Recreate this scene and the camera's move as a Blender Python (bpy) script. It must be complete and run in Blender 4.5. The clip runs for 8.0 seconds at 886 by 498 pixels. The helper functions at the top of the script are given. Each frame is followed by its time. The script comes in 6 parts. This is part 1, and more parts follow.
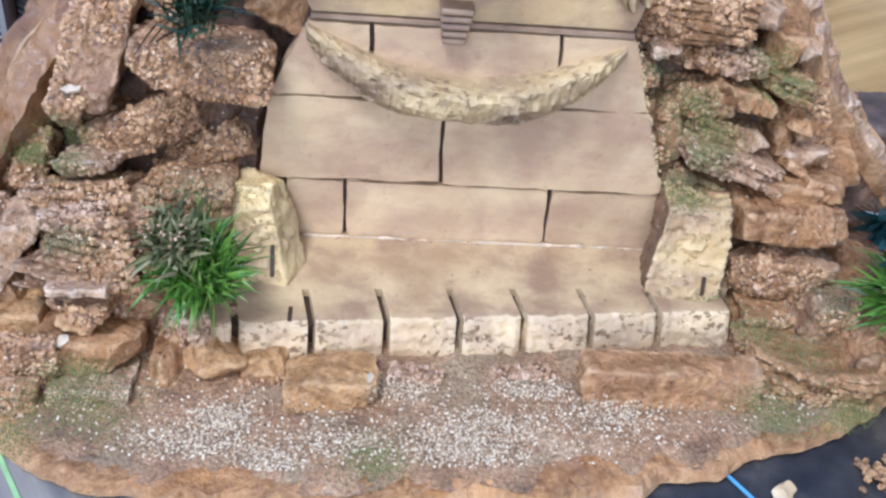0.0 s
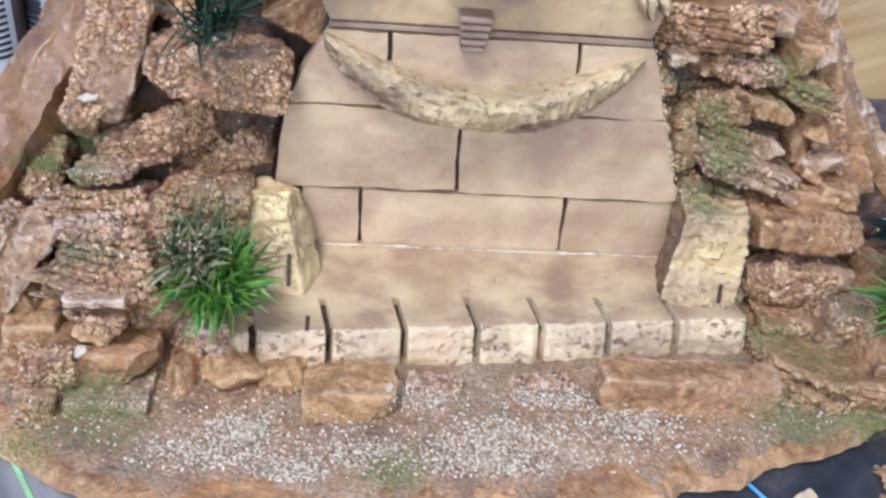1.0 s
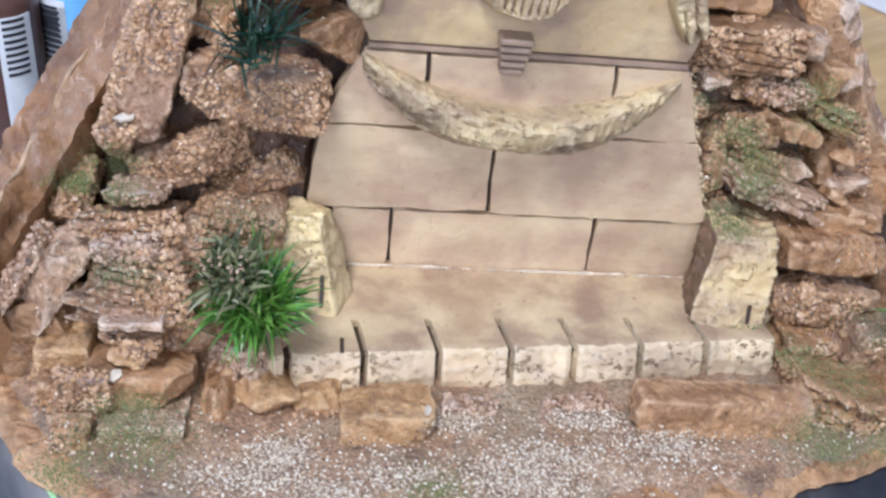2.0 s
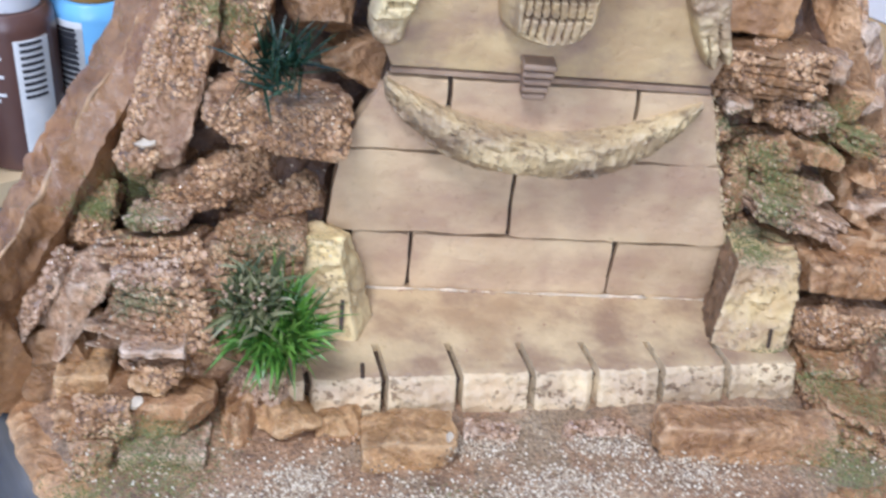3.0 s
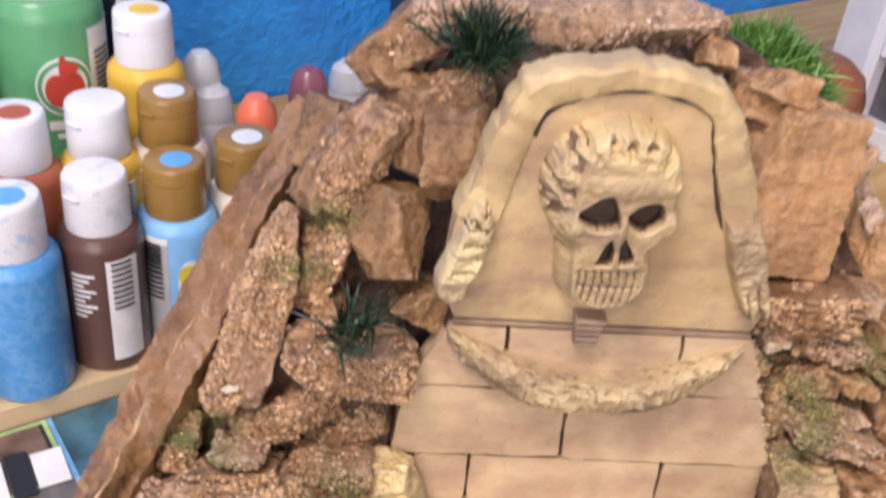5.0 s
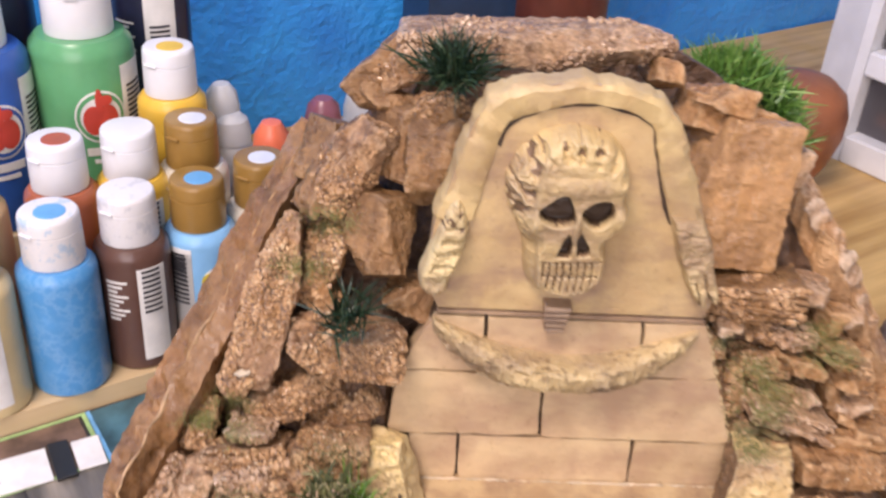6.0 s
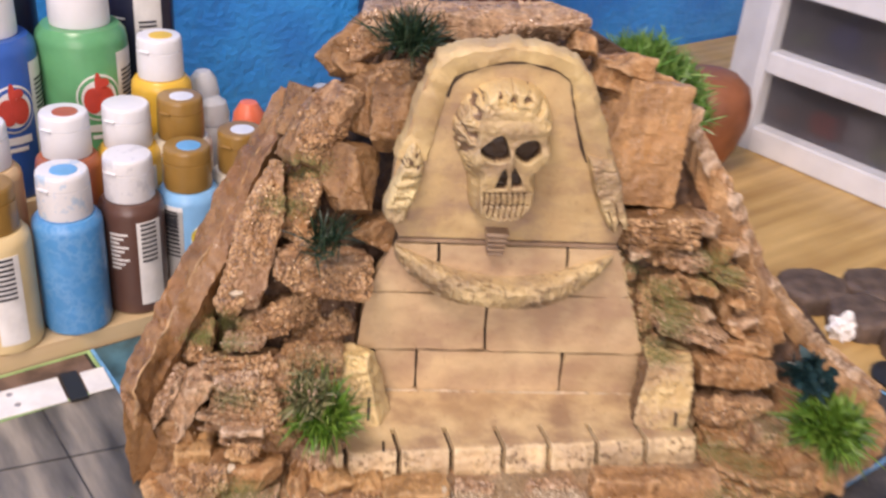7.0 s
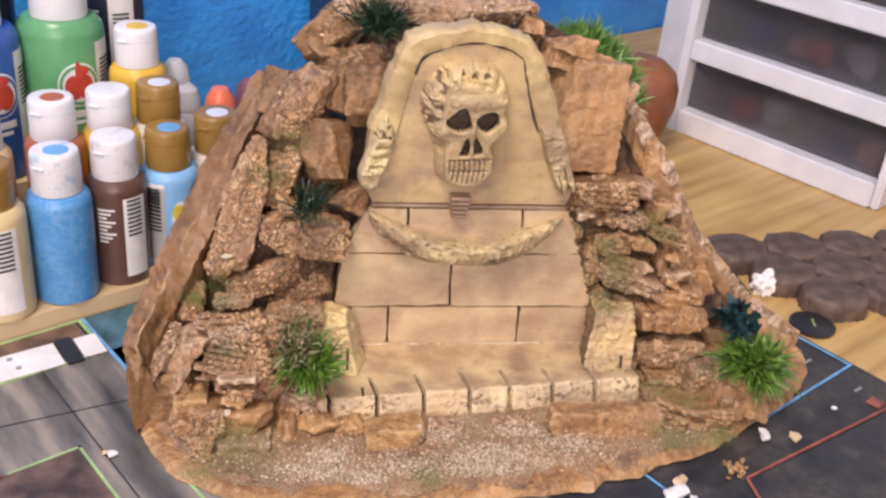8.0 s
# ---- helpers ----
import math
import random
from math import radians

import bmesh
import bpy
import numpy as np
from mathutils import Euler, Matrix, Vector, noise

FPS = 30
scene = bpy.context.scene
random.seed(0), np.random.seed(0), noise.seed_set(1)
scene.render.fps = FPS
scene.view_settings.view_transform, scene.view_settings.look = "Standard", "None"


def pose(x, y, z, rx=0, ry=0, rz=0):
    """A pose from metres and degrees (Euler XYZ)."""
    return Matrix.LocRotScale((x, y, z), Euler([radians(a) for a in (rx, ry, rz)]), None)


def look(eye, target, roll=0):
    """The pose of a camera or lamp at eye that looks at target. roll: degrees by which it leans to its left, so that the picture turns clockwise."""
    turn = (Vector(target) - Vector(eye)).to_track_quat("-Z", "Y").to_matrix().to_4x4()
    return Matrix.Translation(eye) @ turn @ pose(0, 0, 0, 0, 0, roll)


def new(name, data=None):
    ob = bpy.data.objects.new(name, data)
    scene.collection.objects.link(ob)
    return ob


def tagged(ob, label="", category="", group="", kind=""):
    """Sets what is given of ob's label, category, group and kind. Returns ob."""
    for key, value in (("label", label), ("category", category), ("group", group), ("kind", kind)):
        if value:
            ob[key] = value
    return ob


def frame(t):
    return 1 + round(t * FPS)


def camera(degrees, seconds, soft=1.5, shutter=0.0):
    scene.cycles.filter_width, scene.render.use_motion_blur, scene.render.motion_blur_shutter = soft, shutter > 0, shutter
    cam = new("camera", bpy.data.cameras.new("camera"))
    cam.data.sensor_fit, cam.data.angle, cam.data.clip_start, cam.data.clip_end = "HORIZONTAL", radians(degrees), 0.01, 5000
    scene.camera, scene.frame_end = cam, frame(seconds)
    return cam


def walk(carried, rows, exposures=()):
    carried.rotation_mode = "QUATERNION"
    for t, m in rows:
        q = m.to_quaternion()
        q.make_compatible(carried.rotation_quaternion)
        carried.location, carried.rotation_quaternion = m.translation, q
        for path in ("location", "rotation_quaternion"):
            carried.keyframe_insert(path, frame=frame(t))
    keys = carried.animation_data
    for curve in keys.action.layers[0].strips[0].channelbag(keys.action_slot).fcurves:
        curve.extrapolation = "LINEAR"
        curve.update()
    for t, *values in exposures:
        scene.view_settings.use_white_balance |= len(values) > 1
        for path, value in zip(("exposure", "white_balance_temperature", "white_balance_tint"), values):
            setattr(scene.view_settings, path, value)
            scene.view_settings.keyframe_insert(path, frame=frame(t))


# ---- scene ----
import itertools

cam = camera(47.6, 8.0, soft=2.5, shutter=0.9)
PATH = [
    (0, (-0.034, -0.298, 0.25), (0.151, 1.267, -0.981), 6.6),
    (0.5, (-0.039, -0.297, 0.25), (0.168, 1.268, -0.978), 7.0),
    (1, (-0.043, -0.296, 0.249), (0.16, 1.276, -0.971), 6.8),
    (2.5, (-0.072, -0.288, 0.249), (0.22, 1.293, -0.941), 8.8),
    (3, (-0.072, -0.286, 0.252), (0.191, 1.302, -0.934), 8.1),
    (3.5, (-0.067, -0.286, 0.255), (0.133, 1.32, -0.921), 6.7),
    (4, (-0.068, -0.285, 0.256), (0.088, 1.345, -0.893), 5.5),
    (4.5, (-0.079, -0.278, 0.274), (0.087, 1.392, -0.814), 5.7),
    (4.7, (-0.084, -0.271, 0.294), (0.095, 1.393, -0.801), 6.6),
    (5.8, (-0.071, -0.307, 0.329), (0.036, 1.395, -0.716), 4.5),
    (6, (-0.066, -0.321, 0.331), (0.026, 1.386, -0.707), 4.1),
    (6.5, (-0.063, -0.368, 0.326), (0.049, 1.374, -0.649), 4.2),
    (7, (-0.074, -0.414, 0.335), (0.12, 1.323, -0.637), 4.9),
    (7.5, (-0.092, -0.455, 0.342), (0.201, 1.272, -0.623), 5.7),
    (8, (-0.099, -0.469, 0.343), (0.231, 1.254, -0.617), 5.7),
]
walk(cam, [(t, look(eye, target, roll)) for t, eye, target, roll in PATH],
     exposures=[(0.0, 0.18, 5350, 16), (2.5, 0.11, 5350, 16), (4.0, 0.05, 5350, 16), (4.5, 0.03, 5650, 18), (4.7, 0.05, 6500, 26), (6.0, 0.1, 7300, 29), (7.0, -0.02, 7700, 29), (8.0, -0.01, 7400, 29)])

# the room's and the table's axes are turned against the model by this angle
TURNED = radians(32.0)
CT, ST = math.cos(TURNED), math.sin(TURNED)


def rm(u, v, z=0.0):
    """A point of the room's own axes in the world."""
    return Vector((u * CT - v * ST, u * ST + v * CT, z))


ROOM = Matrix.Rotation(TURNED, 4, "Z")

# ---- light ----
world = bpy.data.worlds.new("room_air")
scene.world = world
world.use_nodes = True
world.node_tree.nodes["Background"].inputs[0].default_value = (0.75, 0.82, 0.9, 1)
world.node_tree.nodes["Background"].inputs[1].default_value = 0.25


def area_lamp(name, eye, target, size, watts, colour):
    data = bpy.data.lights.new(name, "AREA")
    data.shape, data.size, data.energy, data.color = "SQUARE", size, watts, colour
    ob = new(name, data)
    ob.matrix_world = look(eye, target)
    return ob


area_lamp("ceiling_lamp_light", (-0.50, -0.62, 1.60), (0.0, 0.0, 0.05), 0.5, 28.5, (1.0, 0.97, 0.93))
# Added fill lamp in front of the model; no real source stands there.
area_lamp("window_light", (-0.40, -1.90, 0.75), (0.0, 0.0, 0.1), 1.4, 29.0, (0.95, 0.97, 1.0))


# ---- materials ----
class Nodes:
    """A small helper round a node tree."""

    def __init__(self, name):
        self.mat = bpy.data.materials.new(name)
        self.mat.use_nodes = True
        self.tree = self.mat.node_tree
        self.bsdf = self.tree.nodes["Principled BSDF"]
        self.coord = self.add("ShaderNodeTexCoord").outputs["Object"]

    def add(self, kind):
        return self.tree.nodes.new(kind)

    def link(self, a, b):
        self.tree.links.new(a, b)

    def noise(self, scale, detail=4.0, rough=0.55, stretch=None):
        n = self.add("ShaderNodeTexNoise")
        n.inputs["Scale"].default_value, n.inputs["Detail"].default_value = scale, detail
        n.inputs["Roughness"].default_value = rough
        self.link(self.stretched(stretch), n.inputs["Vector"])
        return n.outputs["Fac"]

    def stretched(self, stretch, turn=0.0):
        if not stretch:
            return self.coord
        v = self.coord
        for key, value in (("Rotation", (0, 0, turn)), ("Scale", stretch)):
            m = self.add("ShaderNodeMapping")
            m.inputs[key].default_value = value
            self.link(v, m.inputs["Vector"])
            v = m.outputs["Vector"]
        return v

    def ramp(self, fac, stops):
        n = self.add("ShaderNodeValToRGB")
        while len(n.color_ramp.elements) < len(stops):
            n.color_ramp.elements.new(0.5)
        for e, (pos, col) in zip(n.color_ramp.elements, stops):
            e.position = pos
            e.color = (*col, 1) if len(col) == 3 else col
        self.link(fac, n.inputs["Fac"])
        return n.outputs["Color"]

    def mix(self, fac, a, b, mode="MIX"):
        n = self.add("ShaderNodeMix")
        n.data_type, n.blend_type = "RGBA", mode
        for socket, value in ((n.inputs[0], fac), (n.inputs[6], a), (n.inputs[7], b)):
            if isinstance(value, (int, float)):
                socket.default_value = value
            elif isinstance(value, tuple):
                socket.default_value = (*value, 1)
            else:
                self.link(value, socket)
        return n.outputs[2]

    def math(self, op, a, b=0.0):
        n = self.add("ShaderNodeMath")
        n.operation = op
        for socket, value in zip(n.inputs, (a, b)):
            if isinstance(value, (int, float)):
                socket.default_value = value
            else:
                self.link(value, socket)
        return n.outputs[0]

    def set(self, colour=None, rough=None, metal=None, bump=None, bump_depth=0.001, bump_strength=0.6, **more):
        for socket, value in (("Base Color", colour), ("Roughness", rough), ("Metallic", metal), *more.items()):
            if value is None:
                continue
            s = self.bsdf.inputs[socket.replace("_", " ")]
            if isinstance(value, (int, float)):
                s.default_value = value
            elif isinstance(value, tuple):
                s.default_value = (*value, 1) if len(value) == 3 else value
            else:
                self.link(value, s)
        if bump is not None:
            b = self.add("ShaderNodeBump")
            b.inputs["Strength"].default_value, b.inputs["Distance"].default_value = bump_strength, bump_depth
            self.link(bump, b.inputs["Height"])
            self.link(b.outputs["Normal"], self.bsdf.inputs["Normal"])
        return self.mat


def foam_rock(name, dark, mid, light, gloss, crumbly=0.8, brush=0.7):
    """Torn foam, washed brown, dry-brushed on its crumbs and varnished; crevice shade is put into its colour."""
    n = Nodes(name)
    rnd = n.add("ShaderNodeObjectInfo").outputs["Random"]
    big = n.noise(38, 4)
    fine = n.noise(520, 4, 0.6)
    base = n.ramp(big, [(0.32, dark), (0.48, mid), (0.66, light)])
    base = n.mix(n.ramp(rnd, [(0.0, (0.0,) * 3), (1.0, (0.45,) * 3)]), base, mid)
    zone = n.ramp(n.noise(46, 3, 0.6), [(0.40, (0.15,) * 3), (0.50, (1, 1, 1))])
    zone = n.math("MULTIPLY", zone, crumbly)
    warp = n.add("ShaderNodeVectorMath")
    warp.operation = "MULTIPLY_ADD"
    wob = n.add("ShaderNodeTexNoise")
    wob.inputs["Scale"].default_value = 300
    n.link(n.coord, wob.inputs["Vector"])
    n.link(wob.outputs["Color"], warp.inputs[0])
    warp.inputs[1].default_value = (0.0045, 0.0045, 0.0045)
    n.link(n.coord, warp.inputs[2])
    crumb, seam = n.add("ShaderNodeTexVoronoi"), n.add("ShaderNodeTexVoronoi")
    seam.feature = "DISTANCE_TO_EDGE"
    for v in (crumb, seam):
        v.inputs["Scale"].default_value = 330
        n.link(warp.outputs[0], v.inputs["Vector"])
    tone = n.ramp(crumb.outputs["Color"], [(0.0, (0.72, 0.68, 0.65)), (0.45, (1.0, 0.98, 0.96)), (1.0, (1.3, 1.28, 1.24))])
    base = n.mix(zone, base, tone, "MULTIPLY")
    torn = n.noise(290, 6, 0.72)
    wash = n.ramp(torn, [(0.34, (0.40, 0.33, 0.28)), (0.46, (0.86, 0.80, 0.76)), (0.56, (1.06, 1.05, 1.04))])
    base = n.mix(zone, base, wash, "MULTIPLY")
    tip = n.ramp(torn, [(0.52, (0, 0, 0)), (0.66, (0.8,) * 3)])
    base = n.mix(n.math("MULTIPLY", tip, zone), base, tuple(min(1.0, c * 1.25 + 0.09) for c in light))
    # Gaps between crumbs darkened: crevice shade painted into the colour.
    seam_shade = n.ramp(seam.outputs["Distance"], [(0.0, (0.4, 0.33, 0.29)), (0.14, (1.0, 1.0, 1.0))])
    base = n.mix(n.math("MULTIPLY", zone, 0.45), base, seam_shade, "MULTIPLY")
    grain = n.ramp(fine, [(0.3, (0.68, 0.63, 0.6)), (0.62, (1.14, 1.12, 1.1))])
    base = n.mix(0.7, base, grain, "MULTIPLY")
    streak = n.ramp(n.noise(120, 4, 0.6, (1.0, 1.0, 0.25)), [(0.42, (0.68, 0.62, 0.6)), (0.6, (1.06, 1.05, 1.04))])
    base = n.mix(0.7 if crumbly > 0.1 else 0.4, base, streak, "MULTIPLY")
    violet = n.ramp(n.noise(58, 3, 0.6), [(0.56, (0, 0, 0)), (0.70, (1, 1, 1))])
    base = n.mix(n.math("MULTIPLY", violet, 0.30), base, (0.27, 0.185, 0.155))
    ochre = n.ramp(n.noise(33, 4, 0.6), [(0.53, (0, 0, 0)), (0.64, (1, 1, 1))])
    base = n.mix(n.math("MULTIPLY", ochre, 0.38), base, tuple(c * k for c, k in zip(mid, (1.22, 0.98, 0.66))))
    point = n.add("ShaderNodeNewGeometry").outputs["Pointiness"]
    # Concave spots multiplied darker, as shade held in the colour.
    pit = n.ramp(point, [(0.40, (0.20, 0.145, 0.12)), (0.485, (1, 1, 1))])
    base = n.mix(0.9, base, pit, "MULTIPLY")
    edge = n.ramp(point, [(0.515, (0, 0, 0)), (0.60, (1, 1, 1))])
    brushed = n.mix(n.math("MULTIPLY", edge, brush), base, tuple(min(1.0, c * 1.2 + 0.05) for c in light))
    rough_ = n.ramp(n.noise(130, 3), [(0.38, (gloss,) * 3), (0.62, (0.62,) * 3)])
    lumps = n.math("MULTIPLY", n.math("ADD", n.math("MULTIPLY", torn, 3.2), n.math("MINIMUM", seam.outputs["Distance"], 0.4)), zone)
    return n.set(brushed, rough_, bump=n.math("ADD", lumps, n.math("ADD", fine, n.noise(210, 3))), bump_depth=0.0014, bump_strength=0.9 if crumbly > 0.1 else 0.4)


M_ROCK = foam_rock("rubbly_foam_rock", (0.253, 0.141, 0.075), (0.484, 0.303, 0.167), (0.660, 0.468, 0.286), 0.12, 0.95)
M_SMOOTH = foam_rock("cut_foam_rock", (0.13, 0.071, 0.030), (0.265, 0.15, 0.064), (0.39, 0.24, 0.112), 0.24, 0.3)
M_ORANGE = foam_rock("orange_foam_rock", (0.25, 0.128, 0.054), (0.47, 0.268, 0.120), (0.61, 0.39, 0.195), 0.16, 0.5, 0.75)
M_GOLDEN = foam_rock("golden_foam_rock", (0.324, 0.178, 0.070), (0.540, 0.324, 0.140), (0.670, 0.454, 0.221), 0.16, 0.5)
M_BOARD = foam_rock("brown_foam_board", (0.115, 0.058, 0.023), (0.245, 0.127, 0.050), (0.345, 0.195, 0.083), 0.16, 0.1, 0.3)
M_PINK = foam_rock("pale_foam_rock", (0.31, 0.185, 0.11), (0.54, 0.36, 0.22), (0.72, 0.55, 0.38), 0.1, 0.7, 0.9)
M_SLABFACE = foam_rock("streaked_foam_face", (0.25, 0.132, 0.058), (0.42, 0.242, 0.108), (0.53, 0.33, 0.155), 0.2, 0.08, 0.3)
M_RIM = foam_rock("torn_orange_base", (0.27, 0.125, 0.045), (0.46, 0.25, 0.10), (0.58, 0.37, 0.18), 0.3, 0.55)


# Foam darkened in its colour so that gaps between stones read as shade.
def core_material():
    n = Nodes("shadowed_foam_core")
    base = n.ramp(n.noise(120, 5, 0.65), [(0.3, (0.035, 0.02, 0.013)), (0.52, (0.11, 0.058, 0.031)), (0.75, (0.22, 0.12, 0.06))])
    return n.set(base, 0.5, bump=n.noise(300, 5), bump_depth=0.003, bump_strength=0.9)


def sandstone(name, pale, warm, stain, spots, pits=0.0, soil=0.75, brush=0.0, each=0.0):
    """Painted blocks: sponge-like patches, brushed streaks, brown stains and fine scratches."""
    n = Nodes(name)
    base = n.ramp(n.noise(30, 5, 0.6), [(0.40, warm), (0.56, pale)])
    streak = n.ramp(n.noise(42, 4, 0.55, (0.75, 1.0, 1.15)), [(0.36, (0.80, 0.755, 0.72)), (0.6, (1.08, 1.07, 1.05))])
    base = n.mix(0.9, base, streak, "MULTIPLY")
    dirt = n.ramp(n.noise(24, 6, 0.62, (1.0, 1.0, 1.5)), [(0.44, (0, 0, 0)), (0.60, (1, 1, 1))])
    base = n.mix(n.math("MULTIPLY", dirt, soil), base, stain)
    bloom = n.ramp(n.noise(47, 3, 0.5, (0.6, 1.0, 1.2)), [(0.52, (0, 0, 0)), (0.68, (1, 1, 1))])
    base = n.mix(n.math("MULTIPLY", bloom, soil * 0.7), base, tuple(min(1.0, c * k) for c, k in zip(pale, (1.12, 1.12, 1.05))))
    speck = n.ramp(n.noise(spots, 6, 0.7), [(0.30, (0.45, 0.38, 0.3)), (0.42, (1, 1, 1))])
    base = n.mix(0.35, base, speck, "MULTIPLY")
    if each:
        own = n.ramp(n.add("ShaderNodeObjectInfo").outputs["Random"], [(0.0, (1 - each, 1 - each * 1.15, 1 - each * 1.2)), (1.0, (1 + each * 0.4, 1 + each * 0.45, 1 + each * 0.4))])
        base = n.mix(1.0, base, own, "MULTIPLY")
    height = n.noise(spots, 6, 0.6)
    if pits:
        worn = n.ramp(n.noise(75, 2), [(0.42, (0.1,) * 3), (0.54, (1, 1, 1))])
        pocket = n.noise(400, 3, 0.6, (0.8, 1.0, 1.0))
        holes = n.ramp(pocket, [(0.405, (0.24, 0.155, 0.095)), (0.440, (1, 1, 1))])
        base = n.mix(n.math("MULTIPLY", worn, pits), base, holes, "MULTIPLY")
        sunk = n.ramp(pocket, [(0.37, (0, 0, 0)), (0.44, (1, 1, 1))])
        height = n.math("ADD", height, n.math("MULTIPLY", n.math("MULTIPLY", sunk, worn), 0.8))
    edge = n.ramp(n.add("ShaderNodeNewGeometry").outputs["Pointiness"], [(0.5, (0, 0, 0)), (0.6, (1, 1, 1))])
    base = n.mix(n.math("MULTIPLY", edge, brush), base, (0.70, 0.58, 0.36))
    return n.set(base, n.ramp(n.noise(90), [(0.3, (0.36,) * 3), (0.7, (0.62,) * 3)]), bump=height, bump_depth=0.0014 if pits else 0.0008, bump_strength=0.6)


M_CORE = core_material()
M_BLOCK = sandstone("sandstone_block_paint", (0.635, 0.487, 0.297), (0.565, 0.405, 0.246), (0.43, 0.28, 0.182), 300, each=0.08)
M_STEP = sandstone("stained_step_paint", (0.57, 0.435, 0.25), (0.46, 0.322, 0.182), (0.285, 0.18, 0.11), 380, 0.0, 0.9)
M_NICHE = sandstone("stained_niche_paint", (0.565, 0.42, 0.215), (0.49, 0.34, 0.174), (0.33, 0.215, 0.145), 300, 0.0, 0.85)
M_CREAM = sandstone("cream_stone_paint", (0.64, 0.52, 0.275), (0.48, 0.34, 0.19), (0.24, 0.155, 0.10), 420)
M_ARCH = sandstone("yellow_stone_paint", (0.585, 0.45, 0.22), (0.515, 0.37, 0.175), (0.38, 0.255, 0.145), 260)
M_EDGE = sandstone("pitted_cream_stone", (0.76, 0.59, 0.345), (0.66, 0.48, 0.275), (0.47, 0.34, 0.225), 420, 0.75, 0.7, 0.5)
M_TROUGH = sandstone("rough_trough_stone", (0.565, 0.43, 0.225), (0.465, 0.335, 0.178), (0.25, 0.17, 0.10), 420, 0.5, 1.0, 0.35)
M_END = sandstone("worn_yellow_stone", (0.76, 0.595, 0.28), (0.63, 0.45, 0.21), (0.37, 0.24, 0.145), 300, 0.3, 0.8, 0.5)
M_BONE = sandstone("bone_coloured_paint", (0.62, 0.478, 0.235), (0.49, 0.347, 0.158), (0.25, 0.165, 0.11), 240, 0.0, 0.7, 0.5)
M_SPOUT = sandstone("brown_washed_shaded_stone", (0.40, 0.285, 0.19), (0.32, 0.215, 0.14), (0.19, 0.125, 0.09), 300)


def ground_material():
    n = Nodes("sandy_ground")
    base = n.ramp(n.noise(60, 5, 0.6), [(0.3, (0.17, 0.10, 0.056)), (0.5, (0.38, 0.23, 0.122)), (0.7, (0.52, 0.375, 0.235))])
    olive = n.ramp(n.noise(52, 4, 0.6), [(0.47, (0, 0, 0)), (0.60, (1, 1, 1))])
    base = n.mix(n.math("MULTIPLY", olive, 0.5), base, (0.24, 0.205, 0.125))
    grain = n.ramp(n.noise(700, 4, 0.7), [(0.35, (0.4, 0.35, 0.32)), (0.65, (1.3, 1.25, 1.2))])
    return n.set(n.mix(0.8, base, grain, "MULTIPLY"), 0.5, bump=n.noise(650, 4), bump_depth=0.0015, bump_strength=1.0)


def gravel_material():
    n = Nodes("model_gravel")
    isl = n.add("ShaderNodeNewGeometry").outputs["Random Per Island"]
    base = n.ramp(isl, [(0.0, (0.12, 0.075, 0.045)), (0.34, (0.29, 0.19, 0.112)), (0.64, (0.50, 0.39, 0.255)), (0.95, (0.76, 0.67, 0.50))])
    return n.set(base, 0.6)


def crumb_material(name, stops):
    """Foam granules, each with its own touch of paint under varnish."""
    n = Nodes(name)
    isl = n.add("ShaderNodeNewGeometry").outputs["Random Per Island"]
    drift = n.ramp(n.noise(95, 4, 0.62), [(0.36, (0, 0, 0)), (0.66, (1, 1, 1))])
    share = n.math("ADD", n.math("MULTIPLY", isl, 0.42), n.math("MULTIPLY", drift, 0.58))
    base = n.mix(0.5, n.ramp(share, stops), n.ramp(n.noise(700, 3), [(0.35, (0.6, 0.56, 0.52)), (0.6, (1.1, 1.08, 1.05))]), "MULTIPLY")
    return n.set(base, n.ramp(n.noise(160, 2), [(0.40, (0.14,) * 3), (0.60, (0.5,) * 3)]), bump=n.noise(900, 3), bump_depth=0.0005, bump_strength=0.6)


M_CRUMB = crumb_material("painted_foam_granules", [(0.0, (0.165, 0.084, 0.040)), (0.25, (0.33, 0.185, 0.088)), (0.55, (0.47, 0.285, 0.145)), (0.82, (0.60, 0.405, 0.225)), (1.0, (0.77, 0.59, 0.38))])
M_PALECRUMB = crumb_material("pale_foam_granules", [(0.0, (0.216, 0.130, 0.081)), (0.25, (0.378, 0.240, 0.149)), (0.6, (0.497, 0.337, 0.214)), (0.93, (0.605, 0.432, 0.286)), (1.0, (0.778, 0.626, 0.464))])


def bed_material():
    """The dark bed between the granules: brown wash and crevice shade in one colour."""
    n = Nodes("washed_shaded_foam_bed")
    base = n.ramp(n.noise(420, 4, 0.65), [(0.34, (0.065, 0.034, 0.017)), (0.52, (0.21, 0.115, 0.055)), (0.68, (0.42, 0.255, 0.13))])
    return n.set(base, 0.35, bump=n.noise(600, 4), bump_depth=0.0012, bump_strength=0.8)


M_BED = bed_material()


def plain(name, colour, rough=0.4, vary=0.12, scale=60.0, bump=0.0, **more):
    """A plain coat with faint mottling."""
    n = Nodes(name)
    lo, hi = tuple(c * (1 - vary) for c in colour), tuple(min(1.0, c * (1 + vary)) for c in colour)
    base = n.ramp(n.noise(scale, 4), [(0.35, lo), (0.65, hi)])
    return n.set(base, rough, bump=n.noise(scale * 6, 4) if bump else None, bump_depth=bump or 0.001, **more)


